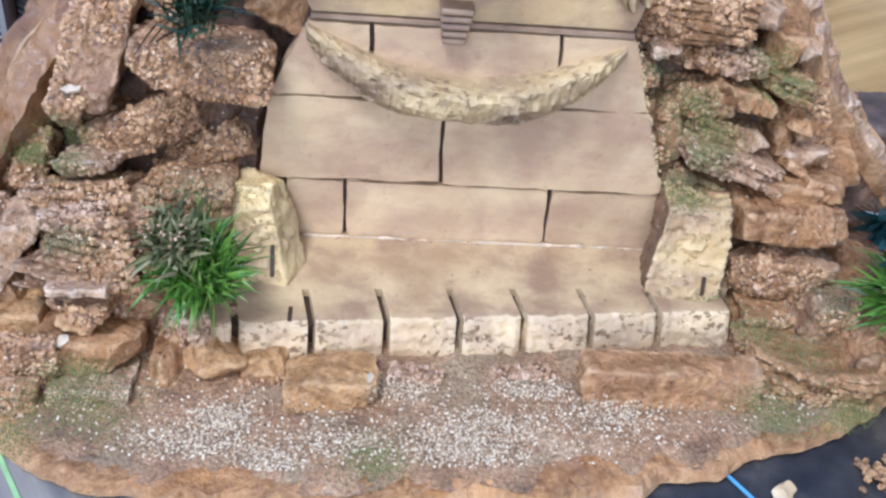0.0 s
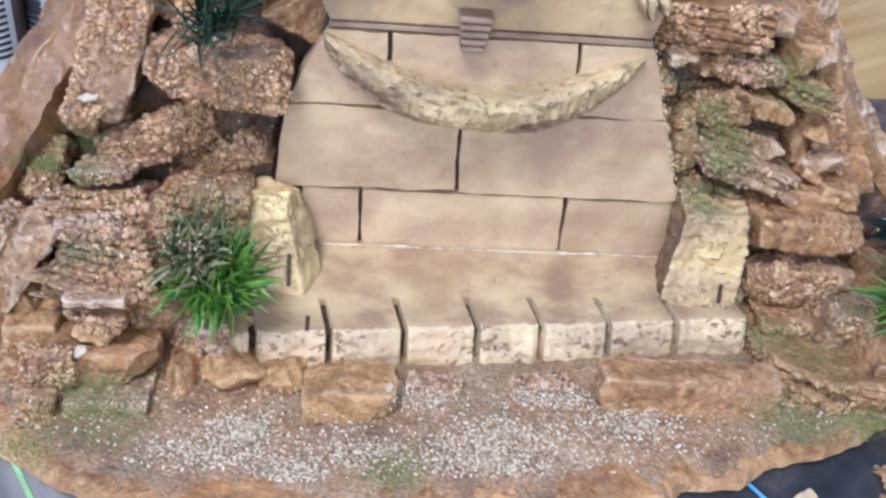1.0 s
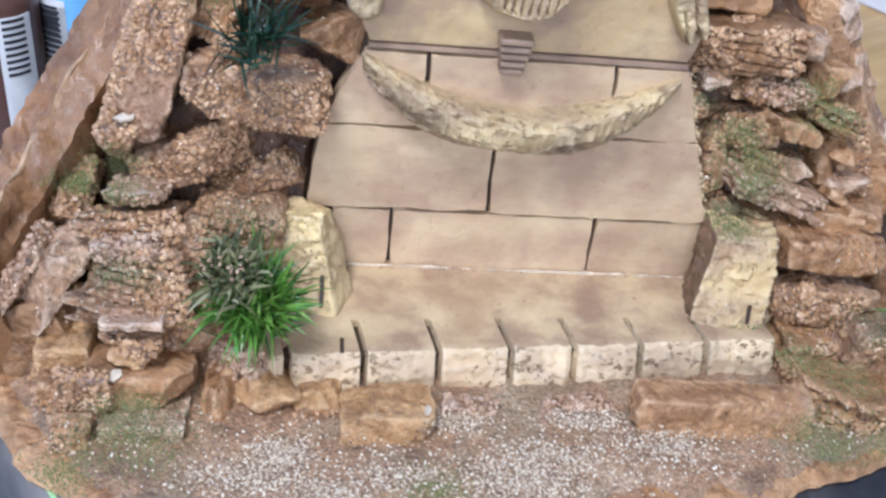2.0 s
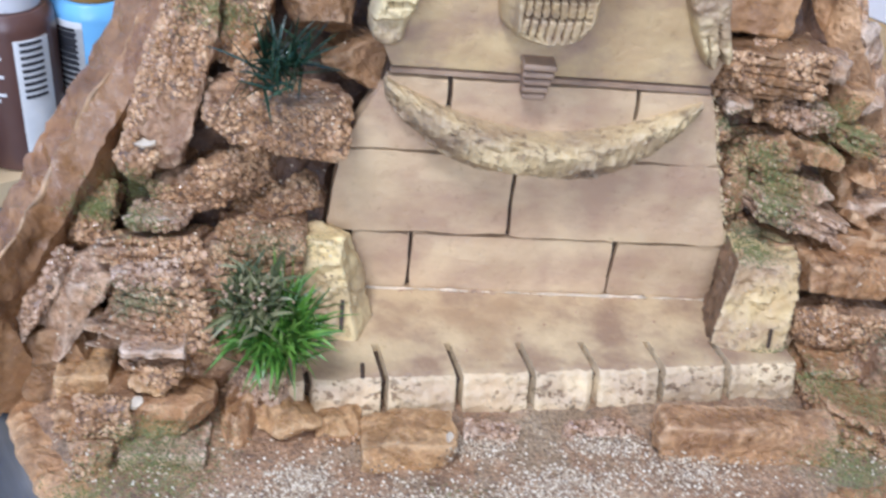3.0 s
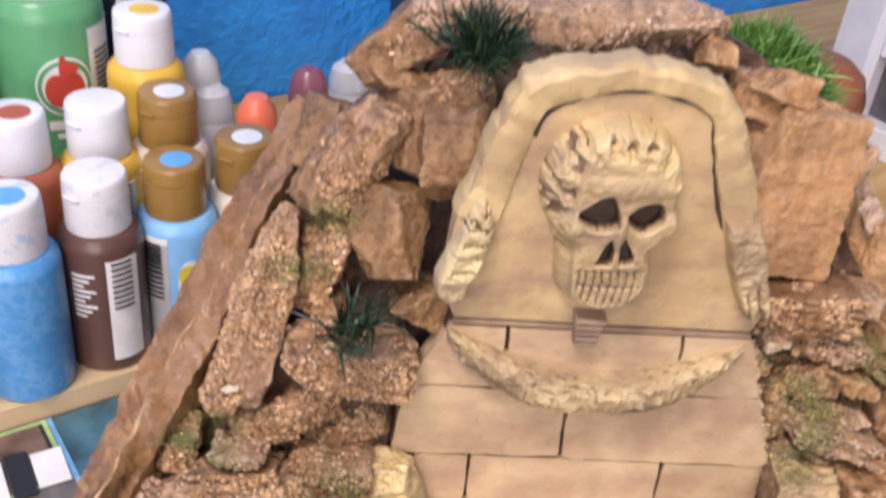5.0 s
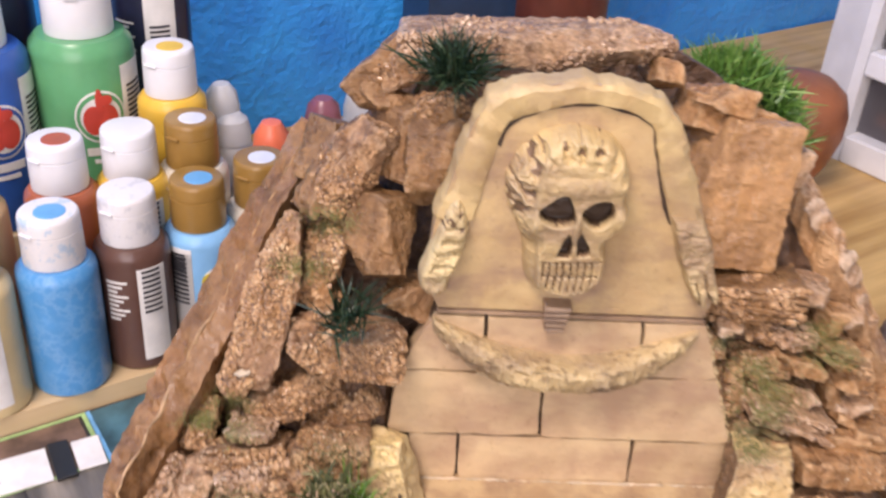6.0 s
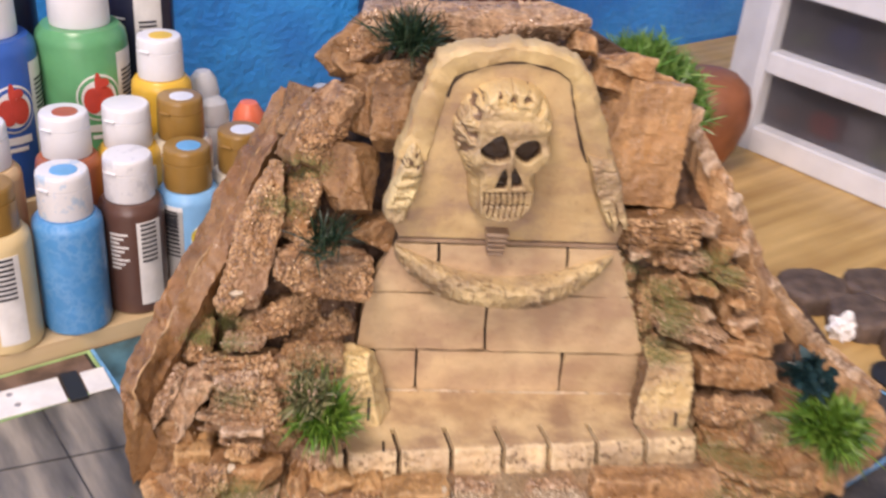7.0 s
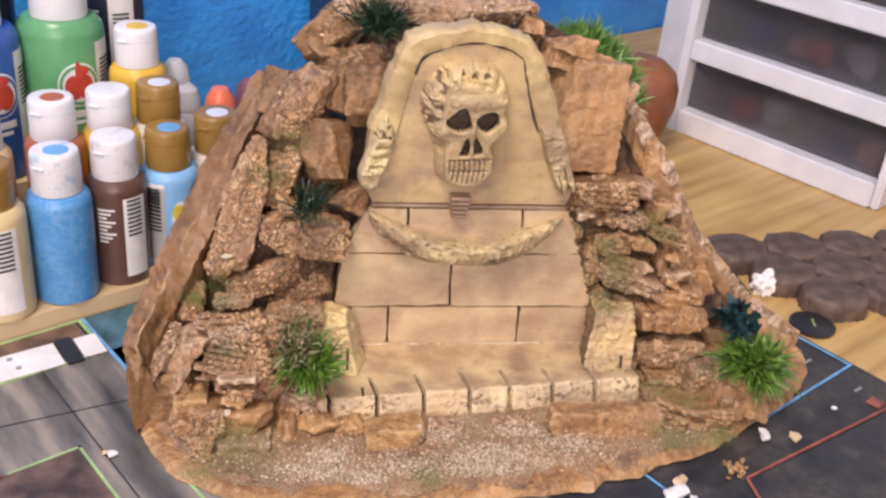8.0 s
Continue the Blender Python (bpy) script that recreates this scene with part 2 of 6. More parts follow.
def leaf(name, a, b, c, shine=0.35):
    n = Nodes(name)
    isl = n.add("ShaderNodeNewGeometry").outputs["Random Per Island"]
    return n.set(n.ramp(isl, [(0.0, a), (0.5, b), (1.0, c)]), shine)


M_GROUND, M_GRAVEL = ground_material(), gravel_material()
M_GROOVE = plain("dark_brown_wash", (0.05, 0.03, 0.018), 0.5)
# One brown for wash in hollows and for a block's shaded flank.
M_WASH_SHADE = plain("brown_wash_shade", (0.17, 0.105, 0.06), 0.5, 0.4, 150)
M_LEAF = leaf("bright_green_plastic", (0.030, 0.082, 0.010), (0.082, 0.20, 0.022), (0.20, 0.335, 0.06))
M_FROND = leaf("spring_green_plastic", (0.04, 0.13, 0.02), (0.12, 0.29, 0.05), (0.25, 0.42, 0.12))
M_PINE = leaf("dark_green_plastic", (0.006, 0.020, 0.011), (0.017, 0.044, 0.023), (0.05, 0.095, 0.05))
M_TEALLEAF = leaf("dark_teal_plastic", (0.006, 0.022, 0.024), (0.015, 0.048, 0.052), (0.035, 0.085, 0.09))
M_DRY = leaf("dried_flock", (0.04, 0.055, 0.016), (0.12, 0.13, 0.042), (0.34, 0.31, 0.17), 0.75)
M_MOSS = leaf("moss_flock", (0.085, 0.095, 0.024), (0.145, 0.16, 0.045), (0.25, 0.25, 0.09))


def table_wood(name, lo, hi, turn):
    n = Nodes(name)
    v = n.stretched((1.6, 22.0, 22.0), turn)
    w = n.add("ShaderNodeTexNoise")
    w.inputs["Scale"].default_value, w.inputs["Detail"].default_value = 3.0, 6.0
    n.link(v, w.inputs["Vector"])
    base = n.ramp(w.outputs["Fac"], [(0.3, lo), (0.5, tuple((a + b) / 2 for a, b in zip(lo, hi))), (0.72, hi)])
    base = n.mix(0.35, base, n.ramp(n.noise(14, 4), [(0.4, (0.75, 0.7, 0.62)), (0.65, (1, 1, 1))]), "MULTIPLY")
    return n.set(base, n.ramp(n.noise(30), [(0.3, (0.3,) * 3), (0.7, (0.5,) * 3)]), bump=w.outputs["Fac"], bump_depth=0.0004)


M_TABLE = table_wood("varnished_pine", (0.40, 0.225, 0.072), (0.73, 0.49, 0.195), -TURNED)
M_RACK = table_wood("pale_raw_wood", (0.55, 0.40, 0.22), (0.74, 0.58, 0.36), -TURNED)


def blue_wall():
    n = Nodes("blue_painted_wall")
    base = n.ramp(n.noise(9, 5, 0.6), [(0.3, (0.004, 0.20, 0.68)), (0.7, (0.012, 0.38, 0.95))])
    fleck = n.ramp(n.noise(70, 6, 0.7), [(0.68, (0, 0, 0)), (0.8, (1, 1, 1))])
    return n.set(n.mix(n.math("MULTIPLY", fleck, 0.5), base, (0.25, 0.6, 0.9)), 0.32, bump=n.math("ADD", n.noise(40, 5), n.noise(150, 3)), bump_depth=0.005, bump_strength=0.5)


def plank_print():
    """A printed picture of grey weathered planks."""
    n = Nodes("printed_grey_planks")
    v = n.stretched((14.0, 2.2, 1.0), -TURNED)
    w = n.add("ShaderNodeTexNoise")
    w.inputs["Scale"].default_value, w.inputs["Detail"].default_value = 5.0, 6.0
    n.link(v, w.inputs["Vector"])
    base = n.ramp(w.outputs["Fac"], [(0.32, (0.05, 0.047, 0.042)), (0.48, (0.135, 0.124, 0.108)), (0.66, (0.31, 0.27, 0.215))])
    return n.set(base, 0.45)


def dark_print():
    n = Nodes("printed_dark_ground")
    base = n.ramp(n.noise(55, 7, 0.7), [(0.35, (0.012, 0.013, 0.017)), (0.55, (0.03, 0.03, 0.034)), (0.75, (0.085, 0.075, 0.065))])
    earth = n.ramp(n.noise(16, 5, 0.65), [(0.46, (0, 0, 0)), (0.62, (1, 1, 1))])
    base = n.mix(n.math("MULTIPLY", earth, 0.6), base, n.ramp(n.noise(180, 5, 0.7), [(0.35, (0.028, 0.024, 0.020)), (0.65, (0.115, 0.098, 0.078))]))
    return n.set(base, 0.4)


M_BLUE, M_PLANK, M_DARK = blue_wall(), plank_print(), dark_print()
M_TEAL = plain("printed_teal", (0.045, 0.13, 0.165), 0.45, 0.45, 45)
M_WHITEWALL = plain("white_emulsion", (0.84, 0.83, 0.80), 0.8, 0.05)
M_WHITE = plain("white_plastic", (0.71, 0.73, 0.755), 0.35, 0.06, 30)
M_PAPER = plain("white_label_paper", (0.74, 0.74, 0.72), 0.5, 0.08, 90)
M_SCRAP = plain("bright_white_scrap", (0.88, 0.88, 0.87), 0.6, 0.04, 90)
M_INK = plain("black_ink", (0.03, 0.03, 0.035), 0.5)
M_GREYINK = plain("grey_ink", (0.28, 0.28, 0.30), 0.5)
M_RED = plain("red_ink", (0.55, 0.06, 0.04), 0.45)
M_REDLINE = plain("faded_red_ink", (0.30, 0.085, 0.06), 0.5, 0.3, 120)
M_BLUELINE = plain("pale_blue_ink", (0.12, 0.36, 0.62), 0.5, 0.2, 120)
M_GREENLINE = plain("green_ink", (0.30, 0.48, 0.2), 0.5, 0.2, 120)
M_BROWNPIC = plain("printed_brown_boots", (0.12, 0.075, 0.055), 0.5, 0.6, 60)
M_BLACK = plain("black_plastic", (0.018, 0.019, 0.022), 0.4)
M_HEX = plain("dark_brown_tile_paint", (0.115, 0.078, 0.060), 0.55, 0.35, 90, 0.0016)
M_RIDGE = plain("scuffed_tan_foam", (0.36, 0.225, 0.115), 0.4, 0.4, 160)
M_GLUE = plain("dried_white_glue", (0.60, 0.50, 0.36), 0.4, 0.25, 200)
M_CLAY = plain("brown_clay", (0.26, 0.09, 0.04), 0.5, 0.22, 45, 0.0006)
M_MAROON = plain("dark_maroon_plastic", (0.13, 0.035, 0.025), 0.4)
M_NAVYBOX = plain("dark_navy_card", (0.014, 0.045, 0.11), 0.5, 0.2, 30)
M_CARPET = plain("pale_floor", (0.42, 0.38, 0.33), 0.9, 0.2)


def frosted():
    n = Nodes("frosted_drawer_plastic")
    return n.set(n.ramp(n.noise(18), [(0.3, (0.36, 0.355, 0.39)), (0.7, (0.48, 0.47, 0.50))]), 0.28, Transmission_Weight=0.9, IOR=1.15, Alpha=1.0)


M_FROST = frosted()


# ---- shapes ----


def mesh_from(name, verts, faces, material, smooth=False):
    me = bpy.data.meshes.new(name)
    me.from_pydata([tuple(v) for v in verts], [], faces)
    me.materials.append(material)
    if smooth:
        me.shade_smooth()
    me.update()
    return me


def finish(bm, name, material, smooth=False):
    bmesh.ops.recalc_face_normals(bm, faces=bm.faces)
    me = bpy.data.meshes.new(name)
    bm.to_mesh(me)
    bm.free()
    me.materials.append(material)
    if smooth:
        me.shade_smooth()
        me.set_sharp_from_angle(angle=radians(34))
    return me


def part(name, shape, material, parent, label="", m=None, smooth=False, kind=""):
    """Links a bmesh or a mesh as one mesh object under a thing or a part."""
    me = finish(shape, name, material, smooth) if isinstance(shape, bmesh.types.BMesh) else shape
    ob = new(name, me)
    ob.parent = parent
    if m is not None:
        ob.matrix_basis = m
    return tagged(ob, label=label, kind=kind)


def thing(name, m, label, category, group="", kind=""):
    ob = new(name)
    ob.empty_display_size = 0.01
    ob.matrix_basis = m
    return tagged(ob, label, category, group, kind)


def solid(name, shape, material, label, category, m=None, group="", kind="", smooth=False):
    """A thing that is one mesh."""
    me = finish(shape, name, material, smooth) if isinstance(shape, bmesh.types.BMesh) else shape
    ob = new(name, me)
    if m is not None:
        ob.matrix_basis = m
    return tagged(ob, label, category, group, kind)


def box(lo, hi, bevel=0.0, segments=1):
    bm = bmesh.new()
    bmesh.ops.create_cube(bm, size=1.0)
    for v in bm.verts:
        v.co = Vector([(a + b) / 2 + c * (b - a) for a, b, c in zip(lo, hi, v.co)])
    if bevel:
        bmesh.ops.bevel(bm, geom=bm.edges[:], offset=bevel, segments=segments, affect="EDGES")
    return bm


def slab(outline, y0, y1, bevel=0.0):
    """An upright plate: an outline of (x, z) from the front y0 to the back y1."""
    bm = bmesh.new()
    front = [bm.verts.new((x, y0, z)) for x, z in outline]
    back = [bm.verts.new((x, y1, z)) for x, z in outline]
    f = bm.faces.new(front)
    bm.faces.new(back[::-1])
    k = len(outline)
    for i in range(k):
        bm.faces.new((front[i], back[i], back[(i + 1) % k], front[(i + 1) % k]))
    if bevel:
        bmesh.ops.bevel(bm, geom=list(f.edges), offset=bevel, segments=2, affect="EDGES")
    return bm


def plate(outline, z0, z1, bevel=0.0):
    """A lying plate: an outline of (x, y) from z0 to z1."""
    bm = bmesh.new()
    low = [bm.verts.new((x, y, z0)) for x, y in outline]
    top = [bm.verts.new((x, y, z1)) for x, y in outline]
    bm.faces.new(low[::-1])
    f = bm.faces.new(top)
    k = len(outline)
    for i in range(k):
        bm.faces.new((low[i], low[(i + 1) % k], top[(i + 1) % k], top[i]))
    if bevel:
        bmesh.ops.bevel(bm, geom=list(f.edges), offset=bevel, segments=2, affect="EDGES")
    return bm


def lathe(profile, seg=28):
    """Turns a profile of (radius, z) round the z axis."""
    bm = bmesh.new()
    rings = []
    for r, z in profile:
        if r < 1e-6:
            rings.append([bm.verts.new((0, 0, z))])
        else:
            rings.append([bm.verts.new((r * math.cos(i * math.tau / seg), r * math.sin(i * math.tau / seg), z)) for i in range(seg)])
    for a, b in zip(rings, rings[1:]):
        for i in range(seg):
            j = (i + 1) % seg
            if len(a) == 1 and len(b) > 1:
                bm.faces.new((a[0], b[i], b[j]))
            elif len(b) == 1 and len(a) > 1:
                bm.faces.new((a[i], a[j], b[0]))
            elif len(a) > 1:
                bm.faces.new((a[i], a[j], b[j], b[i]))
    return bm


def wrap(radius, a0, a1, z0, z1, seg=12):
    """A piece of label round a bottle, with a little thickness."""
    bm = bmesh.new()
    rows = []
    for r in (radius, radius + 0.00025):
        for z in (z0, z1):
            rows.append([bm.verts.new((r * math.cos(a0 + (a1 - a0) * i / seg), r * math.sin(a0 + (a1 - a0) * i / seg), z)) for i in range(seg + 1)])
    for a, b in ((0, 1), (2, 3), (1, 3), (0, 2)):
        for i in range(seg):
            bm.faces.new((rows[a][i], rows[a][i + 1], rows[b][i + 1], rows[b][i]))
    return bm


def badge(radius, a, z, half, tall, seg=22):
    """A round print wrapped on a bottle."""
    bm = bmesh.new()
    rows = []
    for r in (radius, radius + 0.0003):
        rows.append([bm.verts.new((r * math.cos(a + half * math.cos(t)), r * math.sin(a + half * math.cos(t)), z + tall * math.sin(t))) for t in [math.tau * i / seg for i in range(seg)]])
    mid = [bm.verts.new((r * math.cos(a), r * math.sin(a), z)) for r in (radius, radius + 0.0003)]
    for i in range(seg):
        k = (i + 1) % seg
        bm.faces.new((rows[0][i], rows[0][k], rows[1][k], rows[1][i]))
        bm.faces.new((rows[1][i], rows[1][k], mid[1]))
        bm.faces.new((rows[0][k], rows[0][i], mid[0]))
    return bm


def rough(p, scale, seed, octaves=3):
    return noise.fractal(Vector(p) * scale + Vector((seed * 7.13, seed * 3.71, seed * 1.97)), 0.7, 2.1, octaves)


GOLD = (1 + 5 ** 0.5) / 2
LUMP_V = [Vector(v).normalized() for v in ((-1, GOLD, 0), (1, GOLD, 0), (-1, -GOLD, 0), (1, -GOLD, 0), (0, -1, GOLD), (0, 1, GOLD),
                                           (0, -1, -GOLD), (0, 1, -GOLD), (GOLD, 0, -1), (GOLD, 0, 1), (-GOLD, 0, -1), (-GOLD, 0, 1))]
LUMP_F = ((0, 11, 5), (0, 5, 1), (0, 1, 7), (0, 7, 10), (0, 10, 11), (1, 5, 9), (5, 11, 4), (11, 10, 2), (10, 7, 6), (7, 1, 8),
          (3, 9, 4), (3, 4, 2), (3, 2, 6), (3, 6, 8), (3, 8, 9), (4, 9, 5), (2, 4, 11), (6, 2, 10), (8, 6, 7), (9, 8, 1))


def rock_mesh(name, seed, dims, style, material, n=0, crumbs=None, cover=0.0, torn_to=0):
    """A broken lump of foam: 0 a cut lump, 1 torn with packed granules, 2 split along its grain, 3 a squared block, 4 layered, 5 a chopped block."""
    rng = random.Random(seed)
    w, d, h = dims
    size = min(w, d, h)
    planes = []
    for _ in range((7, 7, 7, 3, 3, 6)[style]):
        v = Vector((rng.uniform(-1, 1), rng.uniform(-1, 1), rng.uniform(-1, 1))).normalized()
        planes.append((v, rng.uniform(0.78, 1.04) if style in (0, 2, 5) else rng.uniform(0.90, 1.14)))
    round_ = (14.0, 11.0, 14.0, 24.0, 18.0, 30.0)[style]
    layers = [rng.uniform(-1, 1) for _ in range(60)]
    thick = rng.uniform(0.0026, 0.0038)
    verts, faces, index = [], [], {}

    def at(p):
        key = tuple(round(c, 4) for c in p)
        if key not in index:
            q = Vector(p)
            q /= (abs(q.x) ** round_ + abs(q.y) ** round_ + abs(q.z) ** round_) ** (1.0 / round_)
            for v, o in planes:
                s = q.dot(v) - o
                if s > 0:
                    q -= v * s
            q = Vector((q.x * w / 2, q.y * d / 2, q.z * h / 2))
            out = Vector((p[0], p[1], p[2])).normalized()
            q += out * size * (0.06, 0.09, 0.04, 0.03, 0.03, 0.025)[style] * max(-0.8, min(0.8, rough(q, 1.1 / size, seed)))
            if style == 1:
                q += out * (0.0010 * rough(q, 190.0, seed, 2) + 0.0004 * rough(q, 700.0, seed, 2))
            elif style == 2:
                split = abs(rough((q.x, 0.12 * q.z, 0), 210.0, seed, 2))
                q -= out * (0.0019 * max(0.0, 1 - split * 5.5) - 0.0007 * rough(q, 240.0, seed, 2))
            elif style == 4:
                level = (q.z + 0.12 * q.x + 0.0012 * rough(q, 60.0, seed + 2, 2)) / thick + 30
                k = int(math.floor(level))
                gap = min(level - k, k + 1 - level)
                side = Vector((p[0], p[1], 0.0))
                q += side * (0.0022 * layers[k % 60] - 0.0016 * max(0.0, 1 - gap * 7.0) + 0.0012 * rough(q, 210.0, seed, 3))
            else:
                q += out * (0.0011 * rough(q, 140.0, seed, 3) + 0.0005 * rough((q.x, q.y, q.z * 4), 160.0, seed + 3, 2))
            index[key] = len(verts)
            verts.append(q)
        return index[key]

    cell_size = (0.0014, 0.0012, 0.0014, 0.0014, 0.0010, 0.0009)[style]
    counts = [n or max(4, min(56, int(s / cell_size))) for s in dims]
    if style == 4 and not n:
        counts[2] = max(8, min(80, int(h / 0.0005)))
    for axis in range(3):
        na, nb = counts[(axis + 1) % 3], counts[(axis + 2) % 3]
        for side in (-1, 1):
            for i in range(na):
                for j in range(nb):
                    quad = []
                    for a, b in ((i, j), (i + 1, j), (i + 1, j + 1), (i, j + 1)):
                        p = [0, 0, 0]
                        p[axis], p[(axis + 1) % 3], p[(axis + 2) % 3] = side, -1 + 2 * a / na, -1 + 2 * b / nb
                        quad.append(at(p))
                    faces.append(quad if side > 0 else quad[::-1])
    slots = [0] * len(faces)
    if crumbs is not None:
        swing = radians(torn_to + rng.uniform(-18, 18))
        tilt = Vector((math.sin(swing), -math.cos(swing), rng.uniform(-0.15, 0.35))).normalized()

        def torn(c, nrm):
            return rough(c, 46.0, seed + 5, 2) * 0.9 + 0.62 * nrm.dot(tilt) - 0.20 + cover

        open_faces, weights = [], []
        for k, f in enumerate(faces):
            a, b, c, e = (verts[i] for i in f)
            nrm = (c - a).cross(e - b)
            area = nrm.length / 2
            if area < 1e-12:
                continue
            nrm = nrm.normalized()
            mid = (a + b + c + e) / 4
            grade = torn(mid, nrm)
            # Torn faces take the dark bed, whose colour holds the crevice shade.
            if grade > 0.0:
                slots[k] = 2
            if grade > -0.05 and nrm.y < 0.55:
                open_faces.append((k, nrm))
                weights.append(area)
        pitch = rng.uniform(0.0014, 0.0017)
        taken = {}
        tries = int(sum(weights) / (pitch * pitch) * 3.2)
        picks = rng.choices(open_faces, weights, k=tries) if open_faces else []
        for k, nrm in picks:
            a, b, c, e = (verts[i] for i in faces[k])
            s, t = rng.random(), rng.random()
            spot = a.lerp(b, s).lerp(e.lerp(c, s), t)
            if torn(spot, nrm) < rng.uniform(-0.06, 0.06):
                continue
            cell = tuple(int(math.floor(x / pitch)) for x in spot)
            if any((spot - o).length < pitch * 0.72 for dx in (-1, 0, 1) for dy in (-1, 0, 1) for dz in (-1, 0, 1) for o in taken.get((cell[0] + dx, cell[1] + dy, cell[2] + dz), ())):
                continue
            taken.setdefault(cell, []).append(spot)
            r, m_ = pitch * rng.choice((0.5, 0.62, 0.75, 0.9, 1.15)), len(verts)
            turn = Euler((rng.uniform(0, 3), rng.uniform(0, 3), rng.uniform(0, 3))).to_matrix()
            core_ = spot + nrm * r * rng.uniform(-0.75, 0.10)
            for v in LUMP_V:
                verts.append(core_ + turn @ (v * r * rng.uniform(0.62, 1.15)))
            faces += [[m_ + i for i in f] for f in LUMP_F]
            slots += [1] * len(LUMP_F)
    me = mesh_from(name, verts, faces, material, smooth=True)
    me.set_sharp_from_angle(angle=radians(30 if style == 1 else 28))
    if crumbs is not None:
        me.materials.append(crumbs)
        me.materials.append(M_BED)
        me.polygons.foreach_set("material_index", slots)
    return me


def blades(seed, count, reach, droop, width, up=0.9, seg=3, base=0.004):
    """A tuft of thin curved blades that spread from one foot."""
    rng = random.Random(seed)
    verts, faces = [], []
    for _ in range(count):
        a, lean = rng.uniform(0, math.tau), rng.uniform(0.05, 1.25)
        L = reach * rng.uniform(0.6, 1.08)
        d = Vector((math.cos(a) * math.sin(lean), math.sin(a) * math.sin(lean), math.cos(lean) * up)).normalized()
        side = d.cross(Vector((rng.uniform(-1, 1), rng.uniform(-1, 1), rng.uniform(-1, 1)))).normalized()
        p = Vector((rng.gauss(0, base), rng.gauss(0, base), 0))
        k = len(verts)
        for s in range(seg):
            t = s / seg
            q = p + d * L * t - Vector((0, 0, droop * L * t * t))
            wd = width * (1 - 0.65 * t)
            verts += [q - side * wd, q + side * wd]
        verts.append(p + d * L - Vector((0, 0, droop * L)))
        for s in range(seg - 1):
            faces.append((k + 2 * s, k + 2 * s + 1, k + 2 * s + 3, k + 2 * s + 2))
        faces.append((k + 2 * seg - 2, k + 2 * seg - 1, k + 2 * seg))
    return verts, faces


def grains(seed, count, place, size):
    """Many small eight-sided grains; place(rng) gives each one's spot."""
    rng = random.Random(seed)
    verts, faces = [], []
    for _ in range(count):
        c = place(rng)
        if c is None:
            continue
        s = size * rng.uniform(0.55, 1.4)
        k = len(verts)
        turn = Euler((rng.uniform(0, 3), rng.uniform(0, 3), rng.uniform(0, 3))).to_matrix()
        for v in ((1, 0, 0), (-1, 0, 0), (0, 1, 0), (0, -1, 0), (0, 0, 1), (0, 0, -1)):
            verts.append(Vector(c) + turn @ (Vector(v) * s * rng.uniform(0.6, 1.0)))
        for f in ((0, 2, 4), (2, 1, 4), (1, 3, 4), (3, 0, 4), (2, 0, 5), (1, 2, 5), (3, 1, 5), (0, 3, 5)):
            faces.append([k + i for i in f])
    return verts, faces


def rect(u0, u1, v0, v1, z0, z1):
    """A flat piece in the room's axes."""
    bm = box((u0, v0, z0), (u1, v1, z1))
    bmesh.ops.transform(bm, matrix=ROOM, verts=bm.verts)
    return bm


# ---- the room ----
U0, U1, V0, V1, ZF, ZC = -1.7, 1.5, -2.2, 0.42, -0.75, 1.68
STRUCT = dict(kind="structure")
solid("wall_north", rect(U0, U1, V1, V1 + 0.1, ZF, ZC), M_BLUE, "bright blue painted wall behind the table", "wall", **STRUCT)
solid("wall_south", rect(U0, U1, V0 - 0.1, V0, ZF, ZC), M_WHITEWALL, "plain white wall", "wall", **STRUCT)
solid("wall_west", rect(U0 - 0.1, U0, V0 - 0.1, V1 + 0.1, ZF, ZC), M_WHITEWALL, "plain white wall", "wall", **STRUCT)
solid("wall_east", rect(U1, U1 + 0.1, V0 - 0.1, V1 + 0.1, ZF, ZC), M_WHITEWALL, "plain white wall", "wall", **STRUCT)
solid("floor", rect(U0 - 0.1, U1 + 0.1, V0 - 0.1, V1 + 0.1, ZF - 0.1, ZF), M_CARPET, "pale floor under the table", "floor", **STRUCT)
solid("ceiling", rect(U0 - 0.1, U1 + 0.1, V0 - 0.1, V1 + 0.1, ZC, ZC + 0.1), M_WHITEWALL, "plain white ceiling", "ceiling", **STRUCT)

table = thing("work_table", Matrix.Identity(4), "varnished pine work table with a warm yellow grain", "table")
part("tabletop", rect(-1.0, 0.95, -0.62, V1 - 0.003, -0.03, 0.0), M_TABLE, table)
for u, v in ((-0.95, -0.57), (0.9, -0.57), (-0.95, 0.37), (0.9, 0.37)):
    part("leg", rect(u - 0.03, u + 0.03, v - 0.03, v + 0.03, ZF, -0.03), M_TABLE, table)

# ---- the printed game mat ----
Z1, Z2, Z3 = 0.0012, 0.0017, 0.0022
mat = thing("game_mat", Matrix.Identity(4), "dark printed game mat lying flat on the table", "mat")
part("mat_sheet", rect(-0.62, 0.219, -0.55, 0.160, 0.0002, Z1), M_DARK, mat)
part("printed_panel", rect(-0.150, -0.02, 0.05, 0.1585, Z1, Z2), M_TEAL, mat, "teal printed area")
part("printed_panel", rect(-0.45, -0.1555, 0.122, 0.1585, Z1, Z2), M_BROWNPIC, mat, "dark picture panel")
for i, u in enumerate((-0.37, -0.30, -0.253, -0.1885, -0.1265, -0.06)):
    part("printed_plank", rect(u, (-0.30, -0.253, -0.1885, -0.1265, -0.06, -0.01)[i] - 0.001, -0.11, 0.1205, Z1, Z2), M_PLANK, mat)
